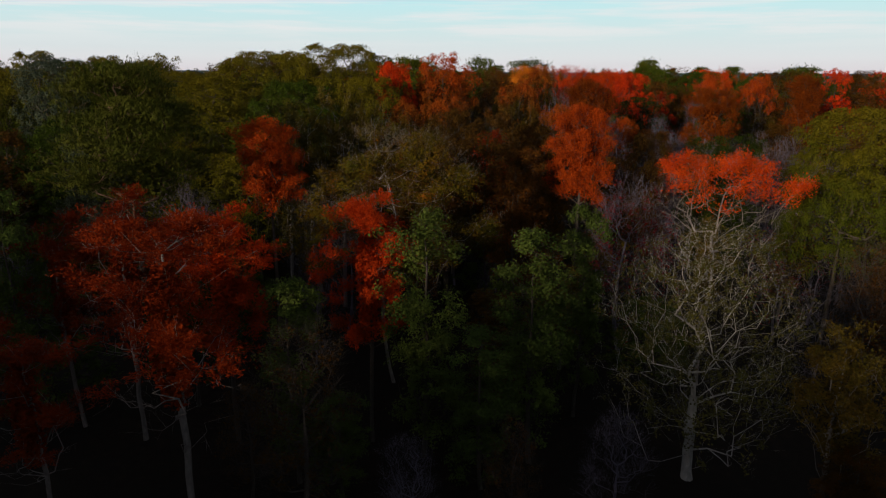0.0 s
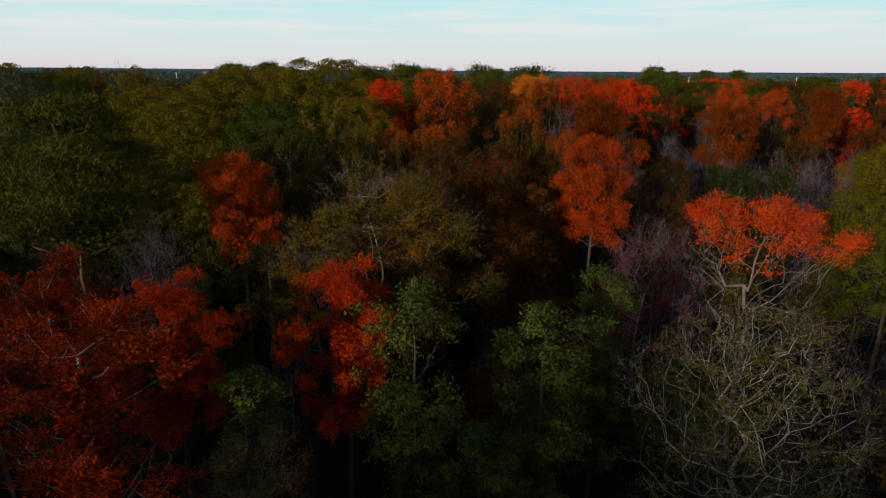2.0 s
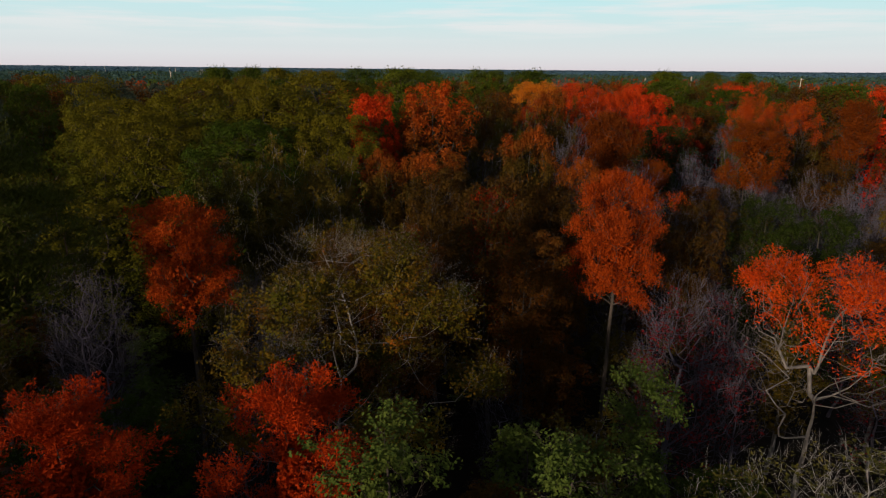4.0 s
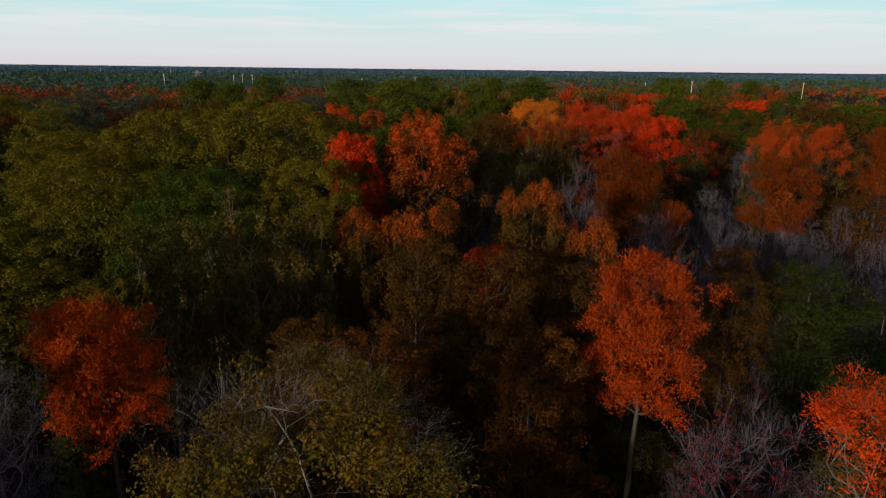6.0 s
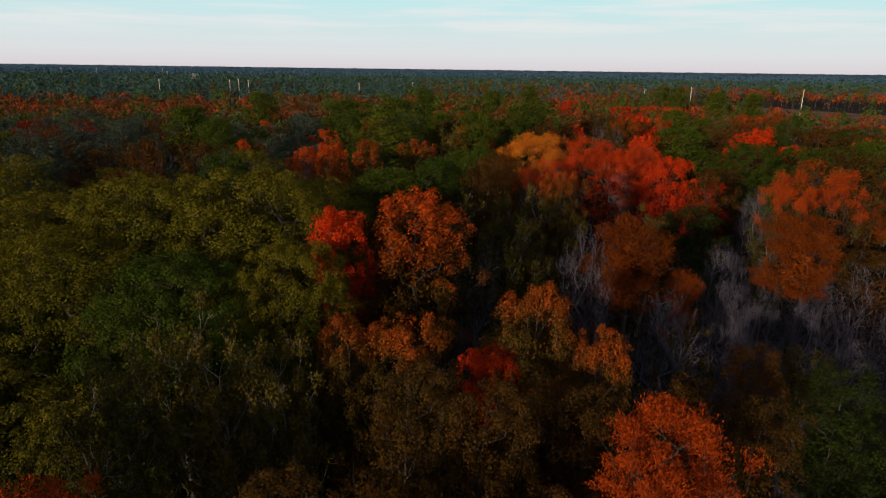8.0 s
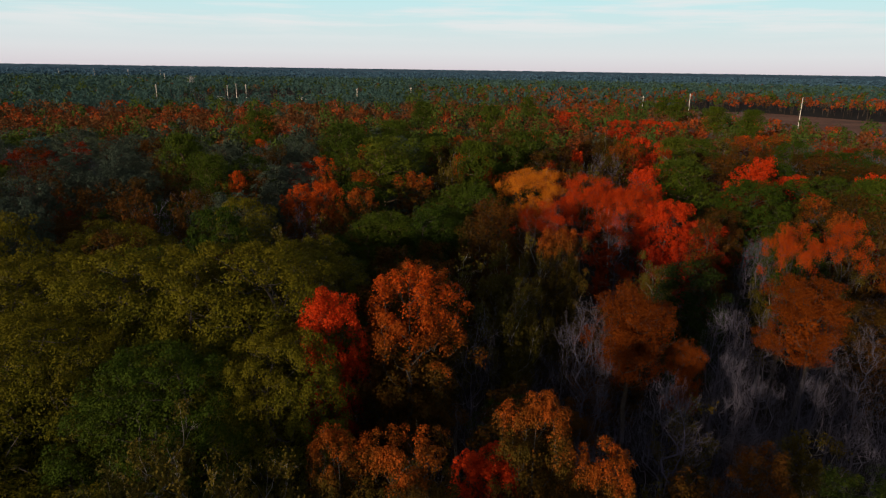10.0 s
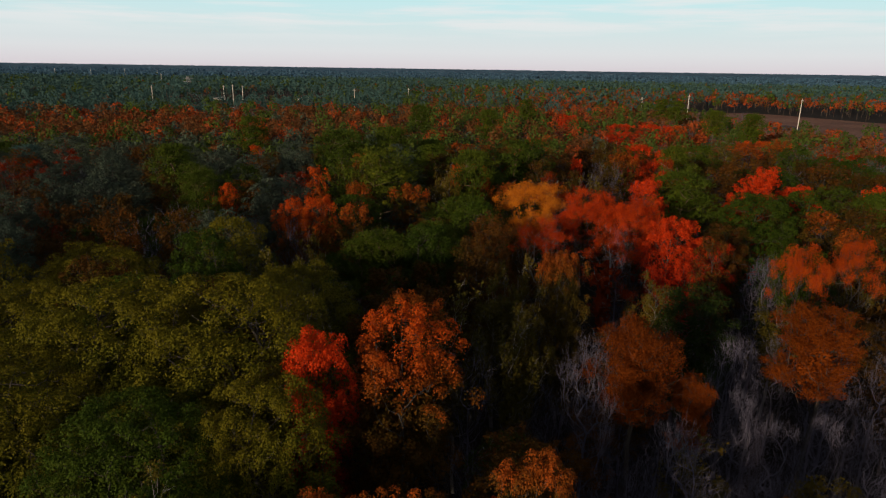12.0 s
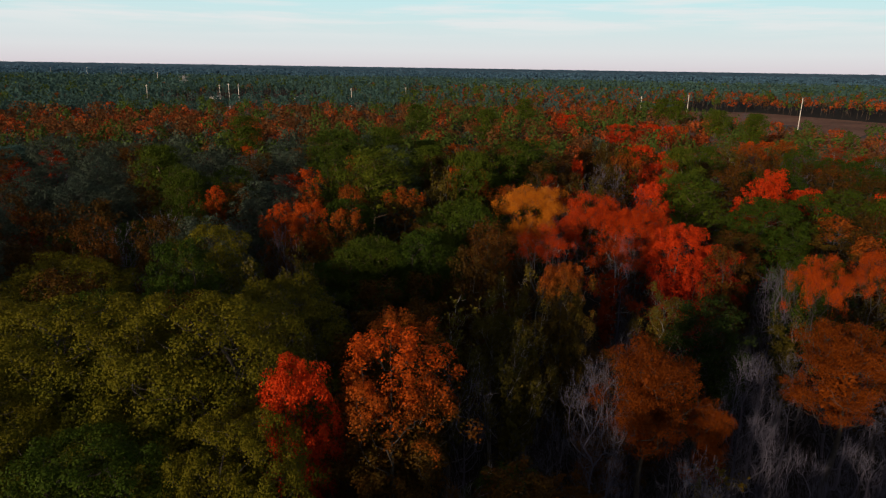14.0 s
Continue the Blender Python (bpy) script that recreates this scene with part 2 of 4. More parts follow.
M["steel"] = rough_material("galvanised_steel", [(0.0, (0.22, 0.22, 0.24)), (0.5, (0.34, 0.34, 0.36)), (1.0, (0.48, 0.48, 0.50))], 0.5, 5.0, 0.1, 0.6)

# ---- mesh tools ----


def mesh_of(name, verts, faces, material, smooth=False):
    """A mesh from an (n, 3) array and an (m, 3) or (m, 4) array of corners."""
    me = bpy.data.meshes.new(name)
    k = faces.shape[1]
    me.vertices.add(len(verts))
    me.vertices.foreach_set("co", np.ascontiguousarray(verts, dtype=np.float32).ravel())
    me.loops.add(faces.size)
    me.loops.foreach_set("vertex_index", np.ascontiguousarray(faces, dtype=np.int32).ravel())
    me.polygons.add(len(faces))
    me.polygons.foreach_set("loop_start", np.arange(0, faces.size, k, dtype=np.int32))
    me.polygons.foreach_set("loop_total", np.full(len(faces), k, dtype=np.int32))
    if smooth:
        me.polygons.foreach_set("use_smooth", np.ones(len(faces), dtype=bool))
    me.materials.append(material)
    me.update()
    me.validate()
    return me


def unit(v):
    return v / np.maximum(np.linalg.norm(v, axis=-1, keepdims=True), 1e-9)


def tubes(a, b, ra, rb, sides):
    """Tapered sticks from a to b, all at once."""
    d = unit(b - a)
    ref = np.where(np.abs(d[:, 2:3]) > 0.9, np.array([[1.0, 0, 0]]), np.array([[0, 0, 1.0]]))
    u = unit(np.cross(d, ref))
    v = np.cross(d, u)
    n = len(a)
    ang = np.arange(sides) * 2 * np.pi / sides
    ring = np.cos(ang)[None, :, None] * u[:, None, :] + np.sin(ang)[None, :, None] * v[:, None, :]
    va = a[:, None, :] + ring * ra[:, None, None]
    vb = b[:, None, :] + ring * rb[:, None, None]
    verts = np.concatenate([va, vb], axis=1).reshape(-1, 3)
    i = np.arange(sides)
    j = (i + 1) % sides
    quad = np.stack([i, j, j + sides, i + sides], axis=1)
    faces = (quad[None] + (np.arange(n) * 2 * sides)[:, None, None]).reshape(-1, 4)
    return verts, faces


def kites(rng, p, axis, normal, length, width, fold=0.25):
    """Small folded leaves at p, long along axis."""
    n = len(p)
    axis = unit(axis)
    side = unit(np.cross(normal, axis) + rng.normal(0, 0.02, (n, 3)))
    nor = np.cross(axis, side)
    ln = (length * rng.uniform(0.6, 1.35, n))[:, None]
    wd = (width * rng.uniform(0.6, 1.35, n))[:, None]
    v0 = p - axis * ln * 0.5
    v2 = p + axis * ln * 0.5
    lift = nor * wd * fold
    v1 = p + side * wd * 0.5 + lift
    v3 = p - side * wd * 0.5 + lift
    verts = np.stack([v0, v1, v2, v3], axis=1).reshape(-1, 3)
    base = (np.arange(n) * 4)[:, None]
    faces = np.concatenate([base + np.array([[0, 1, 2]]), base + np.array([[0, 2, 3]])], axis=1).reshape(-1, 3)
    return verts, faces


def stem(line, rad, sides):
    """One continuous trunk along a line of points."""
    ang = np.arange(sides) * 2 * np.pi / sides
    ring = np.stack([np.cos(ang), np.sin(ang), np.zeros(sides)], axis=1)
    v = (line[:, None] + ring[None] * rad[:, None, None]).reshape(-1, 3)
    i = np.arange(sides)
    j = (i + 1) % sides
    q = np.stack([i, j, j + sides, i + sides], axis=1)
    f = (q[None] + (np.arange(len(line) - 1) * sides)[:, None, None]).reshape(-1, 4)
    return v, f


def grow(rng, trunk, lobes, tip=0.018, power=0.5, rise=0.35, wiggle=0.12, low=0.33):
    """Limbs from a trunk (a line of points) to every lobe, each joined to the best place below it. Returns edges and radii."""
    nodes = [np.array(p, float) for p in trunk]
    parent = [-1] + list(range(len(trunk) - 1))
    depth = [0] * len(trunk)
    ends = []
    axis = np.array(trunk[-1], float)
    order = np.argsort(np.linalg.norm((lobes - np.array([axis[0], axis[1], 0]))[:, :2], axis=1) + 0.25 * lobes[:, 2])
    fork = max(1, int(len(trunk) * low))
    for k in order:
        t = lobes[k]
        arr = np.array(nodes)
        d = t - arr
        dist = np.linalg.norm(d, axis=1)
        horiz = np.linalg.norm(d[:, :2], axis=1)
        cost = dist + np.where(d[:, 2] < rise * horiz, 2.5 * (rise * horiz - d[:, 2]), 0) + 0.12 * np.array(depth)
        cost[:fork] += 50
        cost[dist < 0.3] += 50
        i = int(np.argmin(cost))
        s = arr[i]
        ln = dist[i]
        m = max(2, int(ln / 0.7))
        mid_lift = np.array([0, 0, -0.10 * ln]) if t[2] > s[2] else np.array([0, 0, 0.12 * ln])
        last = i
        off, off2 = rng.normal(0, wiggle, 3) * ln, rng.normal(0, wiggle * 0.5, 3) * ln
        for q in range(1, m + 1):
            f = q / m
            p = s + (t - s) * f + (mid_lift + off) * math.sin(math.pi * f) + off2 * math.sin(2 * math.pi * f) + rng.normal(0, wiggle * 0.25, 3) * (0 if q == m else ln / m)
            nodes.append(p)
            parent.append(last)
            depth.append(depth[last] + 1)
            last = len(nodes) - 1
        ends.append(last)
    load = np.zeros(len(nodes))
    load[ends] = 1
    for i in range(len(nodes) - 1, 0, -1):
        load[parent[i]] += load[i]
    load = np.maximum(load, 1)
    rad = tip * load ** power
    e = np.arange(1, len(nodes))
    par = np.array(parent)[1:]
    P = np.array(nodes)
    return P[par], P[e], np.minimum(rad[par], rad[e] * 1.6), rad[e], np.array(ends), P, e < len(trunk)


def profile(kind, z):
    """The crown's outline: its radius, as a share, at the share z of its depth."""
    if kind == "dome":
        return np.sqrt(np.clip(1 - z ** 2.2, 0.03, 1)) * np.where(z < 0.15, 0.7 + 2 * z, 1)
    if kind == "cone":
        return np.clip(1 - z, 0.03, 1) ** 0.55 * np.where(z < 0.25, 0.55 + 1.8 * z, 1)
    if kind == "umbrella":
        return np.where(z < 0.6, 0.5 + 0.83 * z, np.sqrt(np.clip(1 - ((z - 0.6) / 0.42) ** 2, 0.03, 1)))
    if kind == "egg":
        return np.clip(1 - ((z - 0.48) / np.where(z < 0.48, 0.56, 0.54)) ** 2, 0.05, 1) ** 0.45
    if kind == "broad":
        return np.clip(1 - ((z - 0.36) / np.where(z < 0.36, 0.55, 0.66)) ** 2, 0.05, 1) ** 0.5
    return np.where(z < 0.85, 0.85, 0.85 * np.sqrt(np.clip(1 - ((z - 0.85) / 0.16) ** 2, 0.05, 1)))


def crown_points(rng, n, shape, r, z0, z1, inner=0.35):
    z = rng.uniform(0, 1, n * 3) ** (0.7 if shape in ("dome", "umbrella") else 0.85)
    w = profile(shape, z)
    keep = rng.uniform(0, 1, n * 3) < np.clip(w, 0.15, 1)
    z, w = z[keep][:n], w[keep][:n]
    n = len(z)
    an = rng.uniform(0, 2 * np.pi) + np.arange(n) * 2.399963
    q = np.sqrt(rng.uniform(inner ** 2, 1, n)) * w * r
    return np.stack([np.cos(an) * q, np.sin(an) * q, z0 + (z1 - z0) * z], axis=1)


SPEC = {
    # h height, r crown radius, base crown's foot, lr clump radius, ln wd leaf, sprays shoots on a clump, leaves on each shoot, up how far the shoots rise,
    # core share of the crown's radius filled with inner leaves, tip thinnest limb, billows masses of clumps with radius br and upward stretch tallness,
    # thin share of the clumps that stand bare, even share of the clumps spread evenly
    "cypress": dict(puff=0.0, h=17, r=3.0, base=0.42, shape="egg", billows=22, br=0.8, tallness=0.7, lobes=150, lr=0.85, flat=0.75, sprays=9, leaves=34, ln=0.155, wd=0.04, up=0.6, droop=0.2, twigs=3, rise=0.6, inner=0.35, core=0.2, tip=0.007, even=0.25, wiggle=0.12, thin=0.1, bark="bark", leaf="cypress"),
    "round_cypress": dict(swell=0.2, puff=0.25, h=17, r=3.0, base=0.62, shape="egg", billows=0, br=1.0, tallness=0.8, lobes=190, lr=0.8, flat=0.7, sprays=9, leaves=32, ln=0.155, wd=0.04, up=0.55, droop=0.1, twigs=3, rise=0.6, inner=0.5, core=0.3, tip=0.007, even=0.3, wiggle=0.12, thin=0.2, bark="bark", leaf="cypress"),
    "flat_cypress": dict(puff=0.3, h=17, r=4.6, base=0.60, shape="umbrella", billows=24, br=1.15, tallness=0.6, lobes=200, lr=0.95, flat=0.6, sprays=9, leaves=32, ln=0.155, wd=0.04, up=0.5, droop=0.05, twigs=5, rise=0.6, inner=0.4, core=0, tip=0.0065, even=0.35, wiggle=0.13, thin=0.1, bark="bark", leaf="cypress_red"),
    "maple": dict(swell=0.16, puff=0.55, h=22, r=3.8, base=0.28, shape="egg", billows=0, br=0.85, tallness=1.35, lobes=230, lr=0.72, flat=1.35, sprays=9, leaves=19, ln=0.155, wd=0.115, up=0.9, droop=0.4, twigs=4, rise=1.1, inner=0.55, core=0.5, tip=0.008, even=0.3, wiggle=0.10, thin=0.06, bark="bark", leaf="maple"),
    "oak": dict(swell=0.16, puff=0.75, h=24, r=8.0, base=0.36, shape="dome", billows=0, br=1.75, tallness=0.95, lobes=500, lr=0.92, flat=0.85, sprays=9, leaves=17, ln=0.155, wd=0.12, up=0.55, droop=0.1, twigs=2, rise=0.3, inner=0.8, core=0.66, tip=0.008, even=0, wiggle=0.13, thin=0.03, bark="bark", leaf="oak"),
    "thin_oak": dict(puff=0.2, h=20, r=7.0, base=0.5, shape="dome", billows=30, br=1.5, tallness=0.8, lobes=330, lr=1.0, flat=0.8, sprays=9, leaves=22, ln=0.14, wd=0.1, up=0.5, droop=0.1, twigs=21, rise=0.3, inner=0.72, core=0, tip=0.0042, even=0.15, wiggle=0.16, thin=0.28, bark="bark_pale", leaf="oak_thin"),
    "hardwood": dict(swell=0.18, puff=0.55, h=20, r=3.4, base=0.26, shape="egg", billows=0, br=0.95, tallness=1.05, lobes=210, lr=0.78, flat=1.05, sprays=8, leaves=16, ln=0.16, wd=0.105, up=0.8, droop=0.3, twigs=6, rise=0.9, inner=0.55, core=0.45, tip=0.007, even=0.3, wiggle=0.13, thin=0.08, bark="bark", leaf="brown"),
    "upright": dict(puff=0.3, h=17, r=3.0, base=0.38, shape="egg", billows=14, br=0.8, tallness=1.5, lobes=150, lr=0.75, flat=1.4, sprays=7, leaves=13, ln=0.18, wd=0.11, up=1.2, droop=-0.3, twigs=7, rise=1.1, inner=0.35, core=0.35, tip=0.009, even=0.3, wiggle=0.10, thin=0.15, bark="bark_pale", leaf="olive"),
    "tupelo": dict(puff=0.1, h=15, r=2.4, base=0.16, shape="column", billows=22, br=0.8, tallness=1.1, lobes=200, lr=0.8, flat=0.9, sprays=8, leaves=12, ln=0.17, wd=0.105, up=0.6, droop=0.3, twigs=5, rise=0.55, inner=0.15, core=0, tip=0.007, even=0.45, wiggle=0.16, thin=0.2, bark="bark", leaf="tupelo"),
    "pine": dict(swell=0.16, puff=0.6, h=22, r=3.6, base=0.58, shape="dome", billows=0, br=1.0, tallness=0.8, lobes=160, lr=1.1, flat=0.7, sprays=10, leaves=20, ln=0.30, wd=0.045, up=0.9, droop=-0.5, twigs=1, rise=0.25, inner=0.35, core=0.45, tip=0.010, even=0.12, wiggle=0.14, thin=0.0, bark="bark_dark", leaf="pine"),
    "bare": dict(puff=0.0, h=14, r=3.0, base=0.14, shape="egg", billows=0, br=1, tallness=1, lobes=150, lr=1.0, flat=1.2, sprays=4, leaves=6, ln=0.17, wd=0.1, up=0.8, droop=0.2, twigs=26, rise=0.75, inner=0.3, core=0, tip=0.008, even=0.45, wiggle=0.15, thin=0.0, bark="bark_violet", leaf="pink"),
    "sycamore": dict(puff=0.0, h=15.5, r=5.3, base=0.22, shape="broad", billows=0, br=1, tallness=1, lobes=600, lr=0.7, flat=0.9, sprays=4, leaves=7, ln=0.14, wd=0.085, up=0.5, droop=0.3, twigs=9, rise=0.55, inner=0.2, core=0, tip=0.0042, even=0.45, wiggle=0.17, thin=0.12, bark="bark_white", leaf="sparse"),
}
# how finely a tree is built: share of the clumps, of their shoots, of the leaves on each, growth of the leaf, sides of limbs, share of twigs
FINE = {"near": (1.0, 1.0, 1.0, 1.0, 6, 1.0), "mid": (0.95, 0.9, 1.0, 1.0, 5, 0.7), "fill": (0.6, 0.6, 0.8, 1.45, 4, 0.5), "back": (0.55, 0.55, 0.6, 1.85, 4, 0.35)}


def part(name, me, parent, label=""):
    ob = new(name, me)
    ob.parent = parent
    if label:
        tagged(ob, label)
    return ob


def shoots(rng, foot, out, n, length, up, spread=0.75):
    """n shoots from every foot, fanning along out and upward: their feet, directions, lengths and the foot each belongs to."""
    idx = np.repeat(np.arange(len(foot)), n)
    d = unit(rng.normal(0, spread, (len(idx), 3)) + out[idx] + np.array([0, 0, up]))
    return foot[idx], d, length * rng.uniform(0.6, 1.25, len(idx)), idx


def make_tree(kind, thing, seed, fine, leaf=None, bark=None, share=None, **over):
    """One tree at the origin: trunk, limbs and crown under an empty. share: of its leaves that are left."""
    s = dict(SPEC[kind])
    s.update(over)
    if fine in ("fill", "back"):
        s["base"] *= 1.0 if kind == "pine" else 0.75
        s["lr"] *= 1.1 if fine == "fill" else 1.2
    leaf, bark = leaf or s["leaf"], bark or s["bark"]
    share = 1.0 if share is None else share
    f_l, f_s, f_n, f_g, sides, f_t = FINE[fine]
    rng = np.random.default_rng(seed)
    h, r, z0 = s["h"], s["r"], s["h"] * s["base"]
    n_lobe = max(14, int(s["lobes"] * f_l))
    if s["billows"]:
        # rounded masses of foliage on the crown's outside, each of many small clumps on its outer and upper side
        inset = 0.75 * s["br"]
        big = crown_points(rng, s["billows"], s["shape"], r - inset, z0, h - inset * s["tallness"], s["inner"])
        which = rng.integers(0, len(big), n_lobe)
        away = unit(big - np.array([0, 0, z0 + 0.25 * (h - z0)]))
        d = unit(rng.normal(0, 0.8, (n_lobe, 3)) + 0.6 * away[which] + np.array([0, 0, 0.35]))
        if s["tallness"] > 1.2:
            d[:, :2] *= 1 - 0.4 * np.clip(d[:, 2:], 0, 1)
        lobes = big[which] + d * (s["br"] * rng.uniform(0.6, 1.3, len(big)))[which][:, None] * rng.uniform(0.7, 1, (n_lobe, 1)) * np.array([1, 1, s["tallness"]])
        even = crown_points(rng, int(n_lobe * s["even"]), s["shape"], r, z0, h, s["inner"])
        lobes = np.concatenate([lobes[:n_lobe - len(even)], even])
    else:
        lobes = crown_points(rng, n_lobe, s["shape"], r - 0.35 * s["lr"], z0, h - 0.5 * s["lr"], s["inner"])
        if "swell" in s:
            # rounded swellings of the whole crown
            heart = np.array([0, 0, z0 + 0.3 * (h - z0)])
            grain = np.array([1, 1, 0.6 if s["flat"] > 1 else 1.0]) * 2.1 / math.sqrt(r)
            bulge = np.array([noise.noise(Vector(q * grain) + Vector((0, 0, seed))) for q in lobes])
            lobes = heart + (lobes - heart) * (1 + s["swell"] * 1.6 * bulge + rng.normal(0, 0.03, len(lobes)))[:, None]
    # clumps lean and bulge unevenly
    lobes[:, :2] *= (1 + (0.08 if s["inner"] > 0.75 else 0.16) * np.sin(np.arctan2(lobes[:, 1], lobes[:, 0]) * 3 + seed) + 0.12 * np.sin(lobes[:, 2] * 1.3 + seed))[:, None]
    scale_z = (h - 0.55 * s["lr"] * s["flat"] - z0) / (np.sort(lobes[:, 2])[-3] - z0)
    scale_r = (r - 0.45 * s["lr"]) / np.percentile(np.hypot(lobes[:, 0], lobes[:, 1]), 94)
    size = np.array([scale_r, scale_r, scale_z])
    lobes = np.array([0, 0, z0]) + (lobes - np.array([0, 0, z0])) * size
    if "swell" in s:
        # a broad, rounded top
        span = h - 0.55 * s["lr"] * s["flat"] - z0
        share_z = np.clip((lobes[:, 2] - z0) / span, -1, 1)
        lobes[:, 2] = np.where(share_z > 0, z0 + span * (1 - np.maximum(1 - share_z, 0) ** 1.35), lobes[:, 2])
    top = h * (0.34 if kind == "sycamore" else 0.60 if s["shape"] in ("dome", "umbrella") or kind == "bare" else 0.90)
    bend = rng.normal(0, 0.018 * h, 2) * (0.25 if kind == "sycamore" else 1)
    trunk = [(bend[0] * math.sin(2.2 * f) + rng.normal(0, 0.05), bend[1] * math.sin(2.6 * f) + rng.normal(0, 0.05), top * f) for f in np.linspace(0, 1, 10)]
    a, b, ra, rb, ends, P, is_trunk = grow(rng, trunk, lobes, tip=s["tip"] * (1.0 if fine == "near" else 1.25), power=0.60 if kind == "sycamore" else 0.58, rise=s["rise"], wiggle=s["wiggle"], low=0.2 if kind == "sycamore" else 0.33)
    root = tagged(new(thing), category="tree")
    rt = np.maximum(np.concatenate([ra[is_trunk][:1] * 1.25, rb[is_trunk]]), 0.03) * (1.35 if kind == "sycamore" else 1.0)
    rt = np.minimum(rt, rt[0] * (1.02 - 0.9 * np.linspace(0, 1, len(rt)) ** 1.3) + 0.02) if kind != "sycamore" else rt
    part("trunk", mesh_of("trunk", *stem(np.array(trunk), rt, sides + 2), M[bark], True), root)
    la, lb, lra, lrb = a[~is_trunk], b[~is_trunk], ra[~is_trunk], rb[~is_trunk]
    thick = lra > 0.04
    lv, lf = [], []
    for sel, sd in ((thick, max(4, sides - 1)), (~thick, 3)):
        if sel.any():
            v, f = tubes(la[sel], lb[sel], lra[sel], lrb[sel], sd)
            lf.append(f + sum(len(x) for x in lv))
            lv.append(v)
    c = P[ends]
    out = unit(c - np.array([0, 0, z0 - 0.1 * h]))
    if s["billows"]:
        # shoots face outward from the middle of their own mass
        mid = np.array([0, 0, z0]) + (big - np.array([0, 0, z0])) * size
        near = np.argmin(((c[:, None] - mid[None]) ** 2).sum(axis=2), axis=1)
        out = unit(0.55 * out + 0.75 * unit(c - mid[near]))
    n_tw = int(round(s["twigs"] * f_t))
    tw_v, tw_f = [], []
    if n_tw:
        # fine twigs: shoots from the ends of the limbs, and side shoots from those
        w = s["tip"] * {"near": 1.5, "mid": 1.9, "fill": 2.6, "back": 4.0}[fine]
        n1 = max(1, n_tw // 3)
        f1, d1, l1, i1 = shoots(rng, c - out * 0.1, 0.7 * out, n1, s["lr"] * 1.35, 0.6 * s["up"], 0.6)
        f2, d2, l2, i2 = shoots(rng, f1 + d1 * (l1 * rng.uniform(0.25, 0.8, len(l1)))[:, None], d1, max(1, n_tw // n1 - 1), s["lr"] * 0.8, 0.3 * s["up"], 0.55)
        for foot, way, ln_t, wd_t in ((f1, d1, l1, w), (f2, d2, l2, w * 0.75)):
            v, f = kites(rng, foot + way * (ln_t * 0.5)[:, None], way, rng.normal(0, 1, way.shape), ln_t, wd_t, 0.5)
            tw_f.append(f + sum(len(x) for x in tw_v))
            tw_v.append(v)
    lv, lf = np.concatenate(lv), np.concatenate(lf)
    lf = np.concatenate([lf[:, [0, 1, 2]], lf[:, [0, 2, 3]]])
    if tw_v:
        lf = np.concatenate([lf, np.concatenate(tw_f) + len(lv)])
        lv = np.concatenate([lv, *tw_v])
    tagged(part("branchwork", mesh_of("branchwork", lv, lf, M[bark]), root), kind="stuff")
    n_lf = max(1, int(round(s["leaves"] * f_n * min(1.0, 0.45 + share * 0.7)))) if share else 0
    if n_lf:
        # whole clumps drop their leaves together, so bare patches hang together
        drop = np.array([noise.noise(Vector(q) * 0.42 + Vector((seed, 0, 0))) for q in c])
        keep = drop > np.quantile(drop, s["thin"]) - 1e-9
        if share < 0.7 and "cypress" in kind:
            # a thinning cypress holds its needles longest at the top
            high = np.argsort(np.argsort(c[:, 2] + rng.normal(0, 0.09 * (h - z0), len(c)))) / len(c)
            keep &= high > 1 - 1.25 * share
        else:
            keep &= rng.uniform(0, 1, len(c)) < 0.4 + 0.6 * share
        cl, ol = c[keep], out[keep]
        f3, d3, l3, i3 = shoots(rng, cl - ol * 0.25 * s["lr"], ol, max(2, int(round(s["sprays"] * f_s))), s["lr"], s["up"])
        d3 = unit(d3 * np.array([1, 1, s["flat"]]))
        k = np.repeat(np.arange(len(f3)), n_lf)
        along = rng.uniform(0.2, 1.08, len(k))
        off = rng.normal(0, 1, (len(k), 3)) * (s["lr"] * 0.20 * (1.15 - 0.75 * along))[:, None]
        p = f3[k] + d3[k] * (l3[k] * along)[:, None] + off
        p[:, 2] -= s["droop"] * 0.35 * along ** 2 * l3[k]
        nor = unit(0.95 * ol[i3[k]] + rng.normal(0, 0.5, off.shape) + np.array([0, 0, 0.3]))
        # part of the leaves close the outer side of their clump to a small round puff
        shell = rng.uniform(0, 1, len(k)) < s["puff"]
        ball = unit(rng.normal(0, 0.75, off.shape) + 0.75 * ol[i3[k]] + np.array([0, 0, 0.35]))
        reach = s["lr"] * rng.uniform(0.75, 1.2, len(cl))[i3[k]] * rng.uniform(0.75, 1.0, len(k))
        p = np.where(shell[:, None], cl[i3[k]] + ball * reach[:, None] * np.array([1, 1, s["flat"]]), p)
        nor = np.where(shell[:, None], unit(ball + rng.normal(0, 0.22, off.shape)), nor)
        plume = 1.3 if "cypress" in kind or kind == "pine" else 0.45
        ax = unit(np.cross(nor, rng.normal(0, 1, off.shape)) + plume * d3[k] + np.array([0, 0, -s["droop"]]))
        v, f = kites(rng, p, ax, nor, s["ln"] * f_g, s["wd"] * f_g)
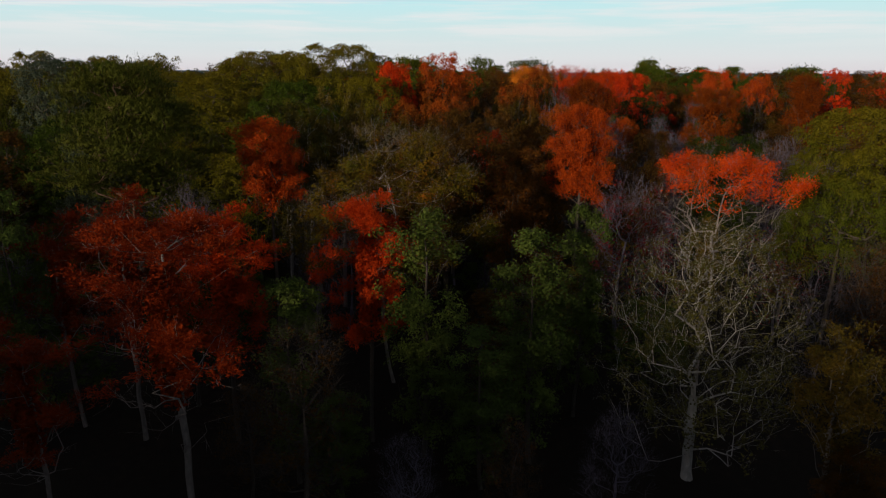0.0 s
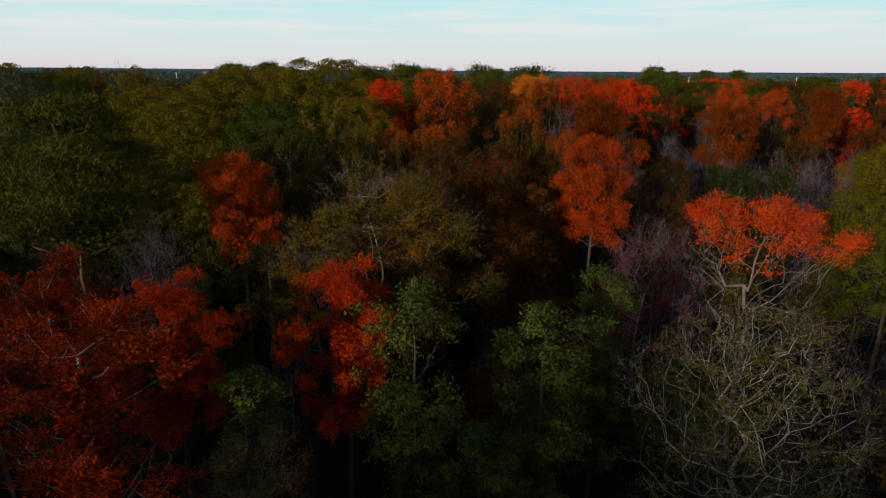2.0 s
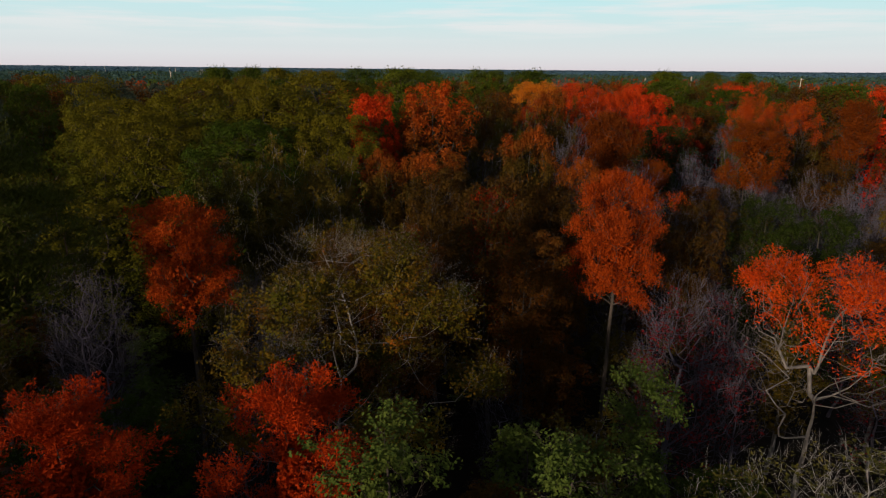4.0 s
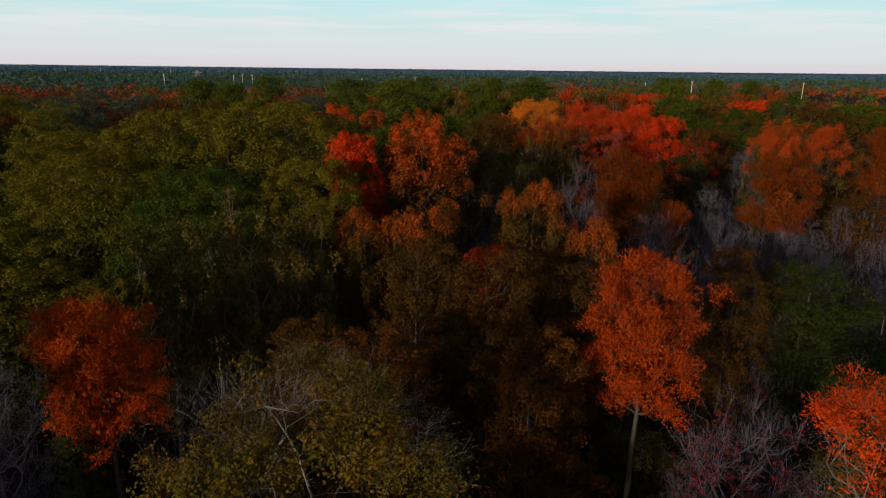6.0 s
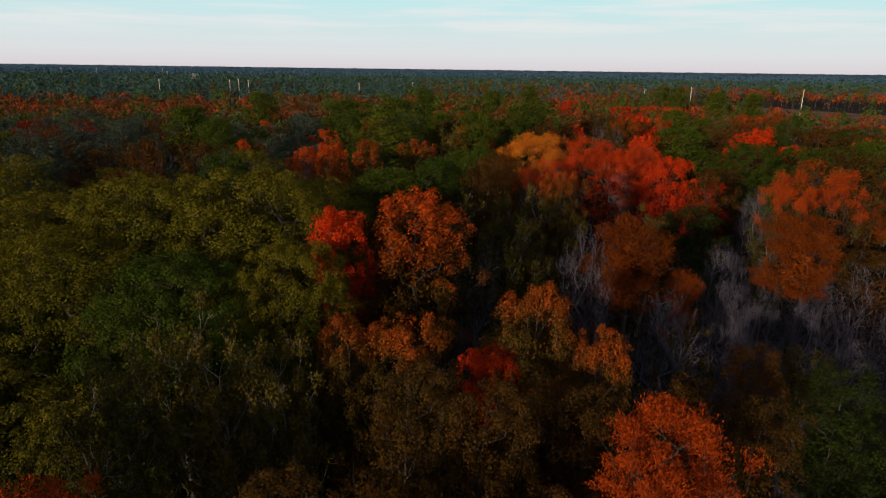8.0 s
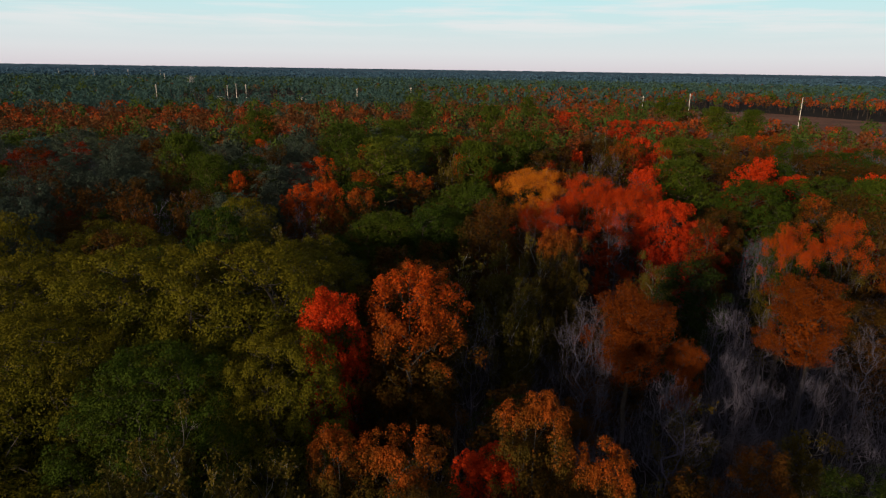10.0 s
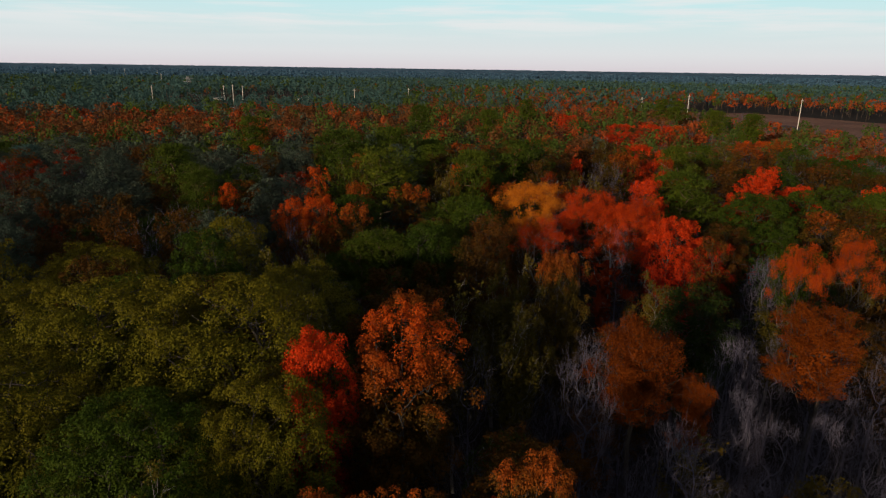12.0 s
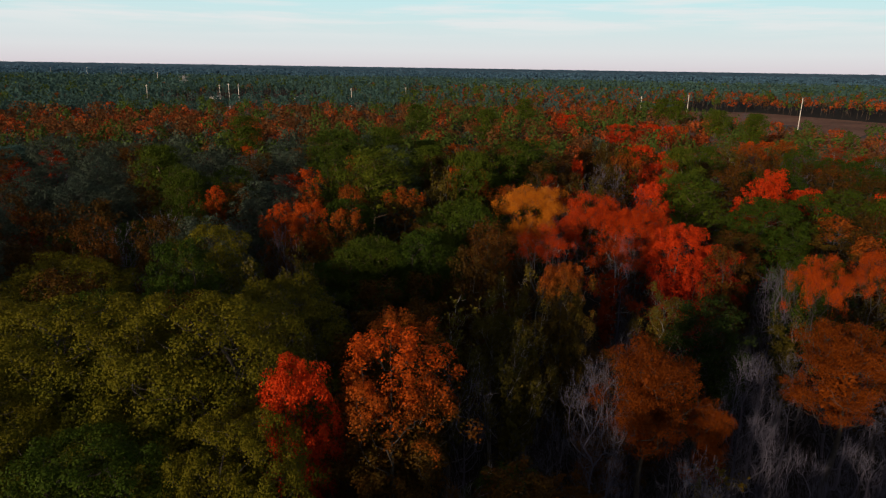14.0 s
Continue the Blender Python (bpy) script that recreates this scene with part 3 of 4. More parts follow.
        if s["core"] and share > 0.5:
            # leaves of the crown's inside, which close it to the light
            n_in = int({"near": 2600, "mid": 2000, "fill": 700, "back": 260}[fine] * (r / 4.0))
            q = crown_points(rng, n_in, s["shape"], r * s["core"] * 1.2, z0 + 0.04 * (h - z0), h - 0.22 * (h - z0), 0.05)
            d2 = unit(rng.normal(0, 1, q.shape))
            v2, f2 = kites(rng, q, np.cross(d2, rng.normal(0, 1, q.shape)), d2 + np.array([0, 0, 0.8]), {"near": 0.24, "mid": 0.28, "fill": 0.5, "back": 0.8}[fine], {"near": 0.17, "mid": 0.2, "fill": 0.35, "back": 0.6}[fine])
            f = np.concatenate([f, f2 + len(v)])
            v = np.concatenate([v, v2])
        tagged(part("crown", mesh_of("crown", v, f, M[leaf]), root), kind="stuff")
    root["tall"], root["wide"] = h, r
    return root


PROTO = {}
USED = set()
PLACED = []
FINE_AT = ((60, "near"), (150, "mid"), (1e9, "back"))


def plant(style, x, y, tall, wide=None, label="", turn=None, group="", fine=None):
    """Sets a tree of that style at (x, y), with its height and crown radius in metres."""
    kind, leaf, bark, share, name, say = STYLE[style]
    fine = fine or next(f for lim, f in FINE_AT if y < lim)
    n_var = {"near": 2, "mid": 2, "fill": 2, "back": 2}[fine] if style not in ONCE else 1
    var = int(abs(x * 7.3 + y * 3.1)) % n_var
    key = (style, fine, var)
    if key not in PROTO:
        PROTO[key] = make_tree(kind, name, 11 + 17 * var + 5 * len(style) + sum(map(ord, style)), fine, leaf, bark, share)
    src = PROTO[key]
    sz = tall / src["tall"]
    sx = (wide / src["wide"]) if wide else sz
    turn = (x * 37 + y * 91) % 360 if turn is None else turn
    m = pose(x, y, -0.05, 0, 0, turn) @ Matrix.Diagonal((sx, sx, sz, 1))
    if key in USED:
        ob = copy_thing(src, m)
        ob.matrix_basis = m
    else:
        src.matrix_basis = m
        ob = src
        USED.add(key)
    tagged(ob, label or say, "tree", group)
    PLACED.append((x, y, wide or src["wide"] * sz, tall))
    return ob


# style: kind, leaf, bark, share of leaves left, name, label
STYLE = {
    "cypress": ("round_cypress", "cypress", None, 0.8, "bald_cypress", "bald cypress with feathery rust-orange autumn needles"),
    "cypress_red": ("cypress", "cypress_red", None, None, "bald_cypress", "bald cypress with bright red-orange layered needles"),
    "umbrella": ("flat_cypress", None, "bark_pale", 0.34, "bald_cypress", "broad flat-topped cypress with red-orange foliage and bare lower limbs"),
    "dull": ("round_cypress", "cypress_dull", None, 0.85, "bald_cypress", "bald cypress with dull rusty-orange needles and grey limbs"),
    "cap": ("flat_cypress", "cypress", "bark", 0.45, "bald_cypress", "cypress with a rusty orange cap over bare grey limbs"),
    "flame": ("flat_cypress", None, None, None, "bald_cypress", "broad cypress crown in full red-orange colour"),
    "gold": ("flat_cypress", "cypress_gold", None, None, "bald_cypress", "broad cypress crown turned golden orange"),
    "rust": ("cypress", "cypress_shaded", "bark_pale", 0.55, "bald_cypress", "tall grey-trunked cypress, its rust-red crown darkened for shade"),
    "maple": ("maple", None, None, None, "maple_tree", "upright maple with flame-red tips over orange-brown leaves"),
    "maple_turning": ("maple", "maple_turning", None, None, "maple_tree", "rounded maple with olive-brown leaves turning orange-red at the tips"),
    "maple_red": ("maple", "maple_red", None, None, "maple_tree", "narrow deep red maple in the forest"),
    "brown": ("hardwood", "brown", None, 0.8, "hardwood_tree", "slender hardwood with sparse rusty-brown leaves"),
    "oak": ("oak", None, None, None, "oak_tree", "large domed oak with olive-gold leaves"),
    "oak_green": ("oak", "oak_green", None, None, "oak_tree", "broad dark green oak with dense leaves"),
    "live_oak": ("oak", "live_oak", None, None, "live_oak_tree", "rounded grey-green live oak"),
    "thin_oak": ("thin_oak", None, None, None, "oak_tree", "wide domed oak with thinning olive leaves and pale bare branches"),
    "dark_green": ("hardwood", "dark_leaf", None, None, "hardwood_tree", "rounded dark green broadleaf tree with dense leaves"),
    "upright": ("upright", None, None, None, "hardwood_tree", "upright hardwood with olive leaves and pale twigs"),
    "tupelo": ("tupelo", None, None, None, "tupelo_tree", "slim green tupelo tree with a grey trunk"),
    "pine": ("pine", None, "bark_dark", None, "pine_tree", "tall pine with rounded yellow-green needle clumps"),
    "pine_deep": ("pine", "pine_deep", "bark_dark", None, "pine_tree", "broad dark green pine with heavy needle clumps"),
    "pine_dark": ("pine", "pine_dark", "bark_dark", None, "pine_tree", "tall pine tree with haze-tinted blue-green needles"),
    "bare": ("bare", None, None, 0, "bare_tree", "leafless grey-violet tree with fine upright twigs"),
    "bare_pink": ("bare", "pink", None, 0.5, "bare_tree", "nearly bare tree with a few crimson leaves"),
    "bare_rust": ("bare", "brown", "bark", 0.6, "bare_tree", "nearly bare tree with a few rusty leaves"),
    "sycamore": ("sycamore", None, None, None, "sycamore_tree", "white-barked spreading tree with bare crooked limbs and few olive leaves"),
}
ONCE = {"sycamore", "thin_oak", "gold"}

# ---- ground ----


def ground_height(x, y):
    d = math.hypot(x, y)
    far = max(0.0, min(1.0, (d - 1200) / 3600))
    return 24 * far * far * (3 - 2 * far)


def disc(name, rings, n, height, material, label, category):
    """A round sheet whose rings widen outward."""
    v, f = [(0, 0, height(0, 0))], []
    for r in rings:
        v += [(r * math.sin(2 * math.pi * k / n), r * math.cos(2 * math.pi * k / n), height(r * math.sin(2 * math.pi * k / n), r * math.cos(2 * math.pi * k / n))) for k in range(n)]
    f3 = [(0, 1 + (k + 1) % n, 1 + k, 1 + k) for k in range(n)]
    for q in range(len(rings) - 1):
        a0, b0 = 1 + q * n, 1 + (q + 1) * n
        f += [(a0 + k, a0 + (k + 1) % n, b0 + (k + 1) % n, b0 + k) for k in range(n)]
    me = bpy.data.meshes.new(name)
    me.from_pydata(v, [], [t[:3] for t in f3] + f)
    me.materials.append(material)
    ob = new(name, me)
    return tagged(ob, label, category, kind="structure")


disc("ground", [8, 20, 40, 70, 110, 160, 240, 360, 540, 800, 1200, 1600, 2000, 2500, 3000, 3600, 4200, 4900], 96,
     lambda x, y: ground_height(x, y) + (0.25 * noise.noise(Vector((x, y, 0)) * 0.05) if math.hypot(x, y) < 300 else 0), M["litter"], "forest floor of leaf litter and soil, shade darkened into its colour", "ground")


def sheet(name, cx, cy, rx, ry, material, label):
    """An uneven-edged patch of open ground."""
    n = 40
    bm = bmesh.new()
    mid = bm.verts.new((cx, cy, 0.45))
    ring = []
    for k in range(n):
        a = 2 * math.pi * k / n
        s = 1 + 0.25 * noise.noise(Vector((math.cos(a) * 2, math.sin(a) * 2, cx)))
        ring.append(bm.verts.new((cx + rx * s * math.cos(a), cy + ry * s * math.sin(a), 0.4)))
    for k in range(n):
        bm.faces.new((mid, ring[k], ring[(k + 1) % n]))
    me = bpy.data.meshes.new(name)
    bm.to_mesh(me)
    bm.free()
    me.materials.append(material)
    return tagged(new(name, me), label, "clearing", kind="structure")


CLEARINGS = [(300, 470, 130, 250), (-185, 690, 85, 150)]
for c in CLEARINGS:
    sheet("clearing", *c, M["field"], "open clearing of rust-brown dry grass under the power line")

# ---- trees of the near forest ----
plant("rust", -12.8, 27.2, 16.8, 4.0)
plant("cypress_red", -13.2, 35.8, 15.5, 3.2)
plant("rust", -19.2, 36.0, 16.3, 3.4)
plant("rust", -24.0, 37.5, 14.6, 3.0)
plant("rust", -18.6, 25.0, 12.6, 2.6)
plant("cypress_red", -4.5, 35.8, 16.4, 2.9)
plant("tupelo", -1.0, 34.2, 15.6, 2.5)
plant("tupelo", 5.3, 33.6, 14.8, 2.4)
plant("tupelo", 9.2, 39.1, 14.9, 1.8)
plant("tupelo", 2.2, 31.0, 10.0, 2.0)
plant("bare_rust", -7.1, 28.0, 11.2, 3.2)
plant("tupelo", -8.2, 31.5, 12.3, 2.0)
plant("sycamore", 14.6, 32.3, 15.6, 5.9)
plant("umbrella", 19.6, 43.8, 17.6, 5.2)
plant("oak", 31.0, 47.5, 20.6, 5.0)
plant("upright", 19.3, 27.0, 11.8, 2.3)
plant("brown", 19.8, 25.6, 6.0, 1.8)
plant("bare_rust", 27.5, 38.0, 12.8, 2.6)
plant("pine_deep", -22.2, 45.0, 23.3, 5.4)
plant("tupelo", -25.5, 35.5, 16.4, 2.0)
plant("cypress", -14.0, 50.4, 19.5, 2.8)
plant("thin_oak", -3.8, 44.0, 19.4, 7.4)
plant("cypress", 11.8, 53.6, 20.4, 3.0)
plant("bare_pink", 14.8, 48.0, 15.2, 3.8)
plant("brown", 0.7, 59.0, 19.7, 2.8)
plant("brown", 4.6, 57.2, 19.5, 2.8)
plant("brown", -1.5, 51.5, 17.5, 2.8)
plant("brown", 6.6, 52.5, 16.9, 2.6)
plant("brown", 9.0, 60.8, 18.2, 2.6)
plant("brown", -5.5, 54.5, 16.5, 2.4)
plant("upright", -9.9, 60.2, 20.9, 2.8)
plant("upright", -6.7, 61.2, 20.1, 2.6)
plant("upright", -15.0, 59.3, 20.1, 3.0)
plant("upright", -13.2, 64.5, 20.0, 3.0)
plant("maple_turning", 0.4, 63.3, 20.6, 2.8)
plant("maple_turning", -3.5, 63.9, 20.4, 2.4)
plant("maple_turning", 7.8, 65.0, 22.2, 2.8)
plant("maple_turning", 11.2, 63.2, 20.0, 2.2)
plant("maple", 0.0, 78.0, 25.1, 4.5)
plant("maple_red", -5.9, 75.8, 24.1, 2.7)
plant("maple_red", 5.3, 67.0, 17.2, 2.8)
plant("maple_turning", 0.2, 86.0, 23.2, 3.7)
plant("oak", -13.0, 80.0, 26.2, 8.7)
plant("oak", -22.0, 82.0, 25.4, 8.3)
plant("oak", -8.4, 72.5, 22.4, 5.2)
plant("oak_green", -16.0, 70.5, 22.0, 6.6)
plant("oak", -26.5, 75.0, 22.4, 7.6)
plant("oak", -34.0, 87.0, 23.0, 8.3)
plant("oak", -34.0, 101.0, 23.0, 7.6)
plant("oak", -11.0, 92.5, 23.6, 7.1)
plant("bare", 19.4, 74.5, 17.6, 3.6)
plant("bare", 14.8, 82.5, 20.8, 3.2)
plant("bare", 25.5, 73.0, 15.0, 3.0)
plant("bare", 29.0, 79.0, 15.5, 3.0)
plant("bare", 23.0, 69.5, 14.0, 2.8)
plant("bare", 33.5, 73.5, 14.5, 3.0)
plant("bare", 13.0, 72.0, 14.0, 2.6)
plant("bare", -11.8, 54.3, 13.4, 2.6)
plant("bare", -8.5, 53.0, 12.6, 2.4)
plant("bare", -24.0, 56.0, 14.0, 3.0)
plant("bare", -20.5, 52.0, 13.0, 2.8)
plant("brown", 22.3, 66.8, 17.3, 2.5)
plant("dark_green", 27.3, 65.0, 16.8, 2.8)
plant("brown", 19.8, 60.6, 17.6, 2.2)
plant("dark_green", 26.8, 57.5, 17.7, 2.9)
plant("dull", 18.8, 82.6, 22.4, 4.0)
plant("dull", 37.2, 88.6, 21.2, 4.0)
plant("cap", 42.5, 101.0, 23.6, 3.3)
plant("cap", 51.8, 106.0, 22.9, 3.3)
plant("dull", 57.5, 102.5, 23.1, 3.6)
plant("gold", 17.8, 134.0, 24.6, 5.4)
plant("flame", 25.0, 129.0, 24.3, 4.8)
plant("flame", 31.5, 125.0, 23.6, 4.6)
plant("maple_red", 33.5, 115.6, 23.0, 4.2)
plant("brown", 9.3, 110.8, 23.5, 3.2)
plant("maple_turning", 15.0, 96.2, 24.0, 2.8)
plant("maple", -14.8, 126.6, 23.2, 3.4)
plant("maple", -19.0, 128.5, 22.4, 3.4)
plant("maple", -55.5, 243.0, 21.6, 4.6)
plant("pine", -4.5, 113.0, 21.4, 6.0)
plant("pine", 2.5, 117.0, 22.0, 4.4)
plant("dark_green", 30.0, 98.4, 19.6, 4.7)
plant("bare_rust", -58.8, 125.7, 25.0, 5.0)
plant("oak_green", 51.9, 129.7, 23.6, 7.1)
plant("bare", 8.5, 26.6, 7.5, 1.8)
plant("bare", -1.6, 25.8, 6.6, 1.6)
plant("bare_rust", 3.6, 27.5, 6.5, 1.6)
plant("tupelo", -5.5, 30.0, 6.5, 1.5)
plant("bare_rust", -10.5, 30.0, 7.0, 1.8)
plant("pine", -48.9, 160.1, 26.4, 5.3)
plant("pine", -33.0, 129.9, 26.4, 3.3)
plant("pine", -53.6, 231.6, 26.4, 5.7)
plant("maple", -60.5, 269.6, 21.0, 3.0)
plant("maple", -50.2, 222.3, 19.0, 3.2)
plant("pine", -20.7, 190.1, 26.4, 7.6)
plant("pine", -7.7, 157.5, 26.4, 7.7)
plant("pine", -9.1, 201.4, 26.4, 6.7)
plant("pine", -3.6, 306.7, 26.4, 5.5)
plant("maple", -21.3, 162.6, 22.0, 3.3)
plant("rust", -27.1, 167.5, 20.0, 4.6)
plant("maple", -37.9, 145.9, 21.0, 2.1)
plant("maple", -34.4, 146.5, 21.5, 2.2)
plant("maple", 7.2, 164.9, 23.0, 2.2)
plant("maple", 11.0, 157.7, 23.5, 2.9)
plant("maple_red", 36.9, 187.8, 21.0, 2.1)
plant("bare", 36.7, 167.2, 22.0, 2.6)
plant("bare", 41.1, 169.2, 21.5, 2.3)
plant("cypress", 54.3, 186.6, 21.0, 4.0)
plant("bare", 63.7, 203.7, 22.0, 2.2)
plant("brown", 65.7, 187.6, 21.0, 4.0)
plant("pine", 8.9, 154.2, 26.4, 4.1)
plant("pine", 23.2, 177.9, 26.4, 7.0)
plant("pine", 52.3, 166.3, 26.4, 4.2)
plant("oak_green", 78.4, 185.2, 19.0, 8.0)
plant("oak_green", 107.8, 204.2, 20.0, 8.0)
plant("oak_green", 122.8, 207.7, 20.0, 8.0)
plant("rust", 114.3, 202.9, 21.0, 4.4)
plant("bare", 108.1, 224.3, 20.0, 3.3)
plant("bare", 113.1, 224.8, 20.0, 2.9)
plant("maple", 99.4, 233.4, 21.0, 4.3)
plant("maple", 106.1, 234.1, 21.0, 4.4)
plant("pine", 117.9, 297.0, 26.4, 5.5)
plant("pine", 123.5, 277.5, 26.4, 5.5)
plant("maple_red", 76.9, 291.2, 21.0, 6.7)
plant("maple_red", 89.3, 293.2, 21.0, 5.6)
plant("maple_red", 94.5, 286.5, 21.0, 3.8)
plant("maple", 99.7, 287.3, 21.0, 4.4)
plant("maple_red", 66.8, 341.4, 21.0, 6.5)
plant("pine", 50.8, 372.3, 26.4, 5.5)
plant("pine", 23.1, 281.5, 26.4, 5.3)
plant("pine", 131.4, 399.1, 26.4, 5.5)
plant("pine", 132.4, 379.2, 26.4, 5.5)
plant("bare", 136.4, 330.3, 22.0, 4.5)
plant("bare", 152.5, 344.0, 22.0, 5.4)
plant("oak_green", -42.1, 134.8, 18.0, 7.3)
plant("oak_green", -52.3, 133.4, 17.0, 5.1)
plant("live_oak", -75.6, 163.9, 18.0, 7.2)
plant("live_oak", -63.1, 159.3, 19.0, 6.4)
plant("live_oak", -64.1, 179.8, 19.0, 7.5)
plant("live_oak", -41.1, 181.6, 19.0, 7.0)
plant("live_oak", -29.2, 155.5, 18.0, 5.7)
plant("live_oak", -85.2, 186.4, 19.0, 7.2)
plant("live_oak", -56.8, 209.2, 19.0, 6.8)
plant("rust", -64.2, 139.5, 19.0, 4.9)
plant("brown", -46.5, 114.0, 20.0, 4.7)
plant("pine_dark", -107.6, 207.8, 20.0, 5.2)
plant("live_oak", -33.1, 203.9, 20.0, 6.6)
plant("brown", 2.2, 131.3, 19.0, 3.4)
plant("upright", 9.1, 98.7, 20.0, 3.3)
plant("upright", 11.8, 93.4, 20.0, 2.5)
plant("brown", 43.7, 121.7, 21.0, 3.4)
plant("maple_red", 38.6, 117.1, 20.0, 4.0)
plant("bare", 43.9, 111.1, 19.0, 3.0)
plant("bare", 30.9, 91.2, 17.0, 2.8)
plant("bare", 34.0, 80.9, 15.0, 2.5)
plant("bare", 28.0, 83.2, 16.0, 2.4)
plant("dull", 23.8, 82.8, 17.5, 1.9)
plant("brown", 60.7, 135.7, 19.0, 4.0)
plant("oak_green", 81.7, 157.4, 20.0, 5.9)
plant("brown", 80.2, 146.9, 19.0, 3.5)
plant("bare", 67.2, 136.0, 19.0, 3.1)
plant("maple_turning", 17.0, 103.0, 22.0, 1.8)
plant("umbrella", 16.7, 118.5, 22.0, 4.3)
plant("bare", 28.9, 122.2, 20.0, 3.0)
plant("upright", 29.0, 108.4, 17.0, 3.2)
plant("maple_turning", 15.5, 124.7, 20.0, 2.3)
plant("brown", 4.9, 108.8, 18.0, 1.9)
plant("oak_green", -0.9, 126.1, 17.0, 6.0)
plant("oak_green", -11.6, 114.7, 18.0, 4.9)

# ---- the forest between and behind them: by region, as the stand changes ----
fill = random.Random(5)


def stand(x, y):
    """Which trees grow at (x, y): names with weights, and the height of the canopy there."""
    if y < 62:
        if x > 10:
            return (("bare_pink", 2), ("bare", 1), ("brown", 2), ("upright", 1.5), ("oak_green", 0.7)), (7, 11)
        return (("brown", 2), ("tupelo", 1), ("bare", 1), ("oak_green", 2), ("upright", 1)), (7, 10.5)
    if y < 110:
        if x > 12:
            return (("bare", 8), ("brown", 2), ("upright", 1.5), ("oak_green", 0.6)), ((11, 15.5) if y < 90 else (14, 18))
        if x < -16:
            return (("oak", 3), ("oak_green", 3), ("live_oak", 2), ("brown", 1.5)), ((14, 18) if y < 86 else (23, 25.8))
        return (("brown", 4), ("oak_green", 1.5), ("upright", 2), ("bare", 1)), ((12, 16.5) if y < 86 else (19, 24))
    if x < -0.12 * y:
        return (("live_oak", 9), ("pine", 0.8), ("oak_green", 1.5), ("brown", 1.2), ("bare", 0.5), ("rust", 0.4)), ((22.5, 25.5) if y < 150 else (19, 24))
    if x < 0.10 * y:
        return (("pine", 3), ("oak_green", 3), ("brown", 2), ("maple_turning", 0.8), ("live_oak", 3), ("upright", 1)), (20, 25)
    return (("brown", 4.5), ("upright", 1.5), ("oak", 1.5), ("rust", 1), ("maple_turning", 1.4), ("bare", 2.5), ("oak_green", 3), ("pine", 1), ("maple_red", 0.6)), (19.5, 24.8)


def near_taken(x, y, w):
    return any((x - px) ** 2 + (y - py) ** 2 < ((0.6 if y < 112 else 0.74) * (w + pw)) ** 2 for px, py, pw, ph in PLACED)


def pick(options):
    u = fill.uniform(0, sum(w for _, w in options))
    for s, w in options:
        u -= w
        if u <= 0:
            return s
    return options[-1][0]


WIDE = {"dark_green": 3.6, "oak": 5.4, "oak_green": 5.0, "live_oak": 5.4, "pine": 4.4, "bare": 2.8, "bare_pink": 3.0, "umbrella": 4.4, "rust": 3.8}
for y0, y1, tries in ((38, 62, 160), (62, 112, 1100), (112, 215, 3000)):
    for _ in range(tries):
        y = fill.uniform(y0, y1)
        x = fill.uniform(-1, 1) * (0.80 * y + 6)
        options, (h0, h1) = stand(x, y)
        s = pick(options)
        h = fill.uniform(h0, h1) * (0.84 if s == "bare" and y > 85 else 1.0)
        w = WIDE.get(s, 3.1) * fill.uniform(0.8, 1.15) * (0.8 if h < 13 else 1.0) * (1.35 if y > 112 else 1.0)
        if not near_taken(x, y, w):
            plant(s, x, y, h, w, fine="fill" if y < 112 else "back")

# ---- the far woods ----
# far_blue and far_edge hold the haze tint in their leaf colour
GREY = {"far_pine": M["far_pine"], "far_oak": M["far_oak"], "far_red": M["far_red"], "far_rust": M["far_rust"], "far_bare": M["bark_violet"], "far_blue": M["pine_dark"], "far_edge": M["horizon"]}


def far_stand(x, y):
    """Which woods grow at (x, y), far off: names with weights."""
    d, side = math.hypot(x, y), x / y
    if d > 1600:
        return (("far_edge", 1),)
    if d < 300:
        if side < -0.12:
            return (("far_oak", 7), ("far_pine", 1.5), ("far_rust", 1.2), ("far_bare", 0.6))
        if side < 0.1:
            return (("far_pine", 4), ("far_oak", 3), ("far_rust", 2.5), ("far_red", 0.7))
        return (("far_rust", 4), ("far_red", 1.2), ("far_pine", 2.5), ("far_bare", 1.5), ("far_oak", 2))
    if d < 490:
        if side < -0.02:
            return (("far_rust", 6), ("far_red", 2.5), ("far_pine", 1.3), ("far_bare", 1), ("far_oak", 0.8))
        if side < 0.12:
            return (("far_pine", 4), ("far_rust", 4), ("far_red", 1.6), ("far_oak", 1))
        return (("far_rust", 5), ("far_red", 3), ("far_pine", 3), ("far_bare", 1.5))
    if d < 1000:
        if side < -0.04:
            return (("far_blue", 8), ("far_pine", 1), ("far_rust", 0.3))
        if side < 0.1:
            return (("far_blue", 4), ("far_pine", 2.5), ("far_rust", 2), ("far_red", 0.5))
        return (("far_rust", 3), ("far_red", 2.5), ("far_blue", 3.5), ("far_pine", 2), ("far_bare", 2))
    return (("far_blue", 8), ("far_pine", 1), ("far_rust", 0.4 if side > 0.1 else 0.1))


def in_clearing(x, y):
    return any(((x - cx) / rx) ** 2 + ((y - cy) / ry) ** 2 < 1 for cx, cy, rx, ry in CLEARINGS)


far = {k: [] for k in GREY}
trunks = []
rg = np.random.default_rng(3)
held = {}


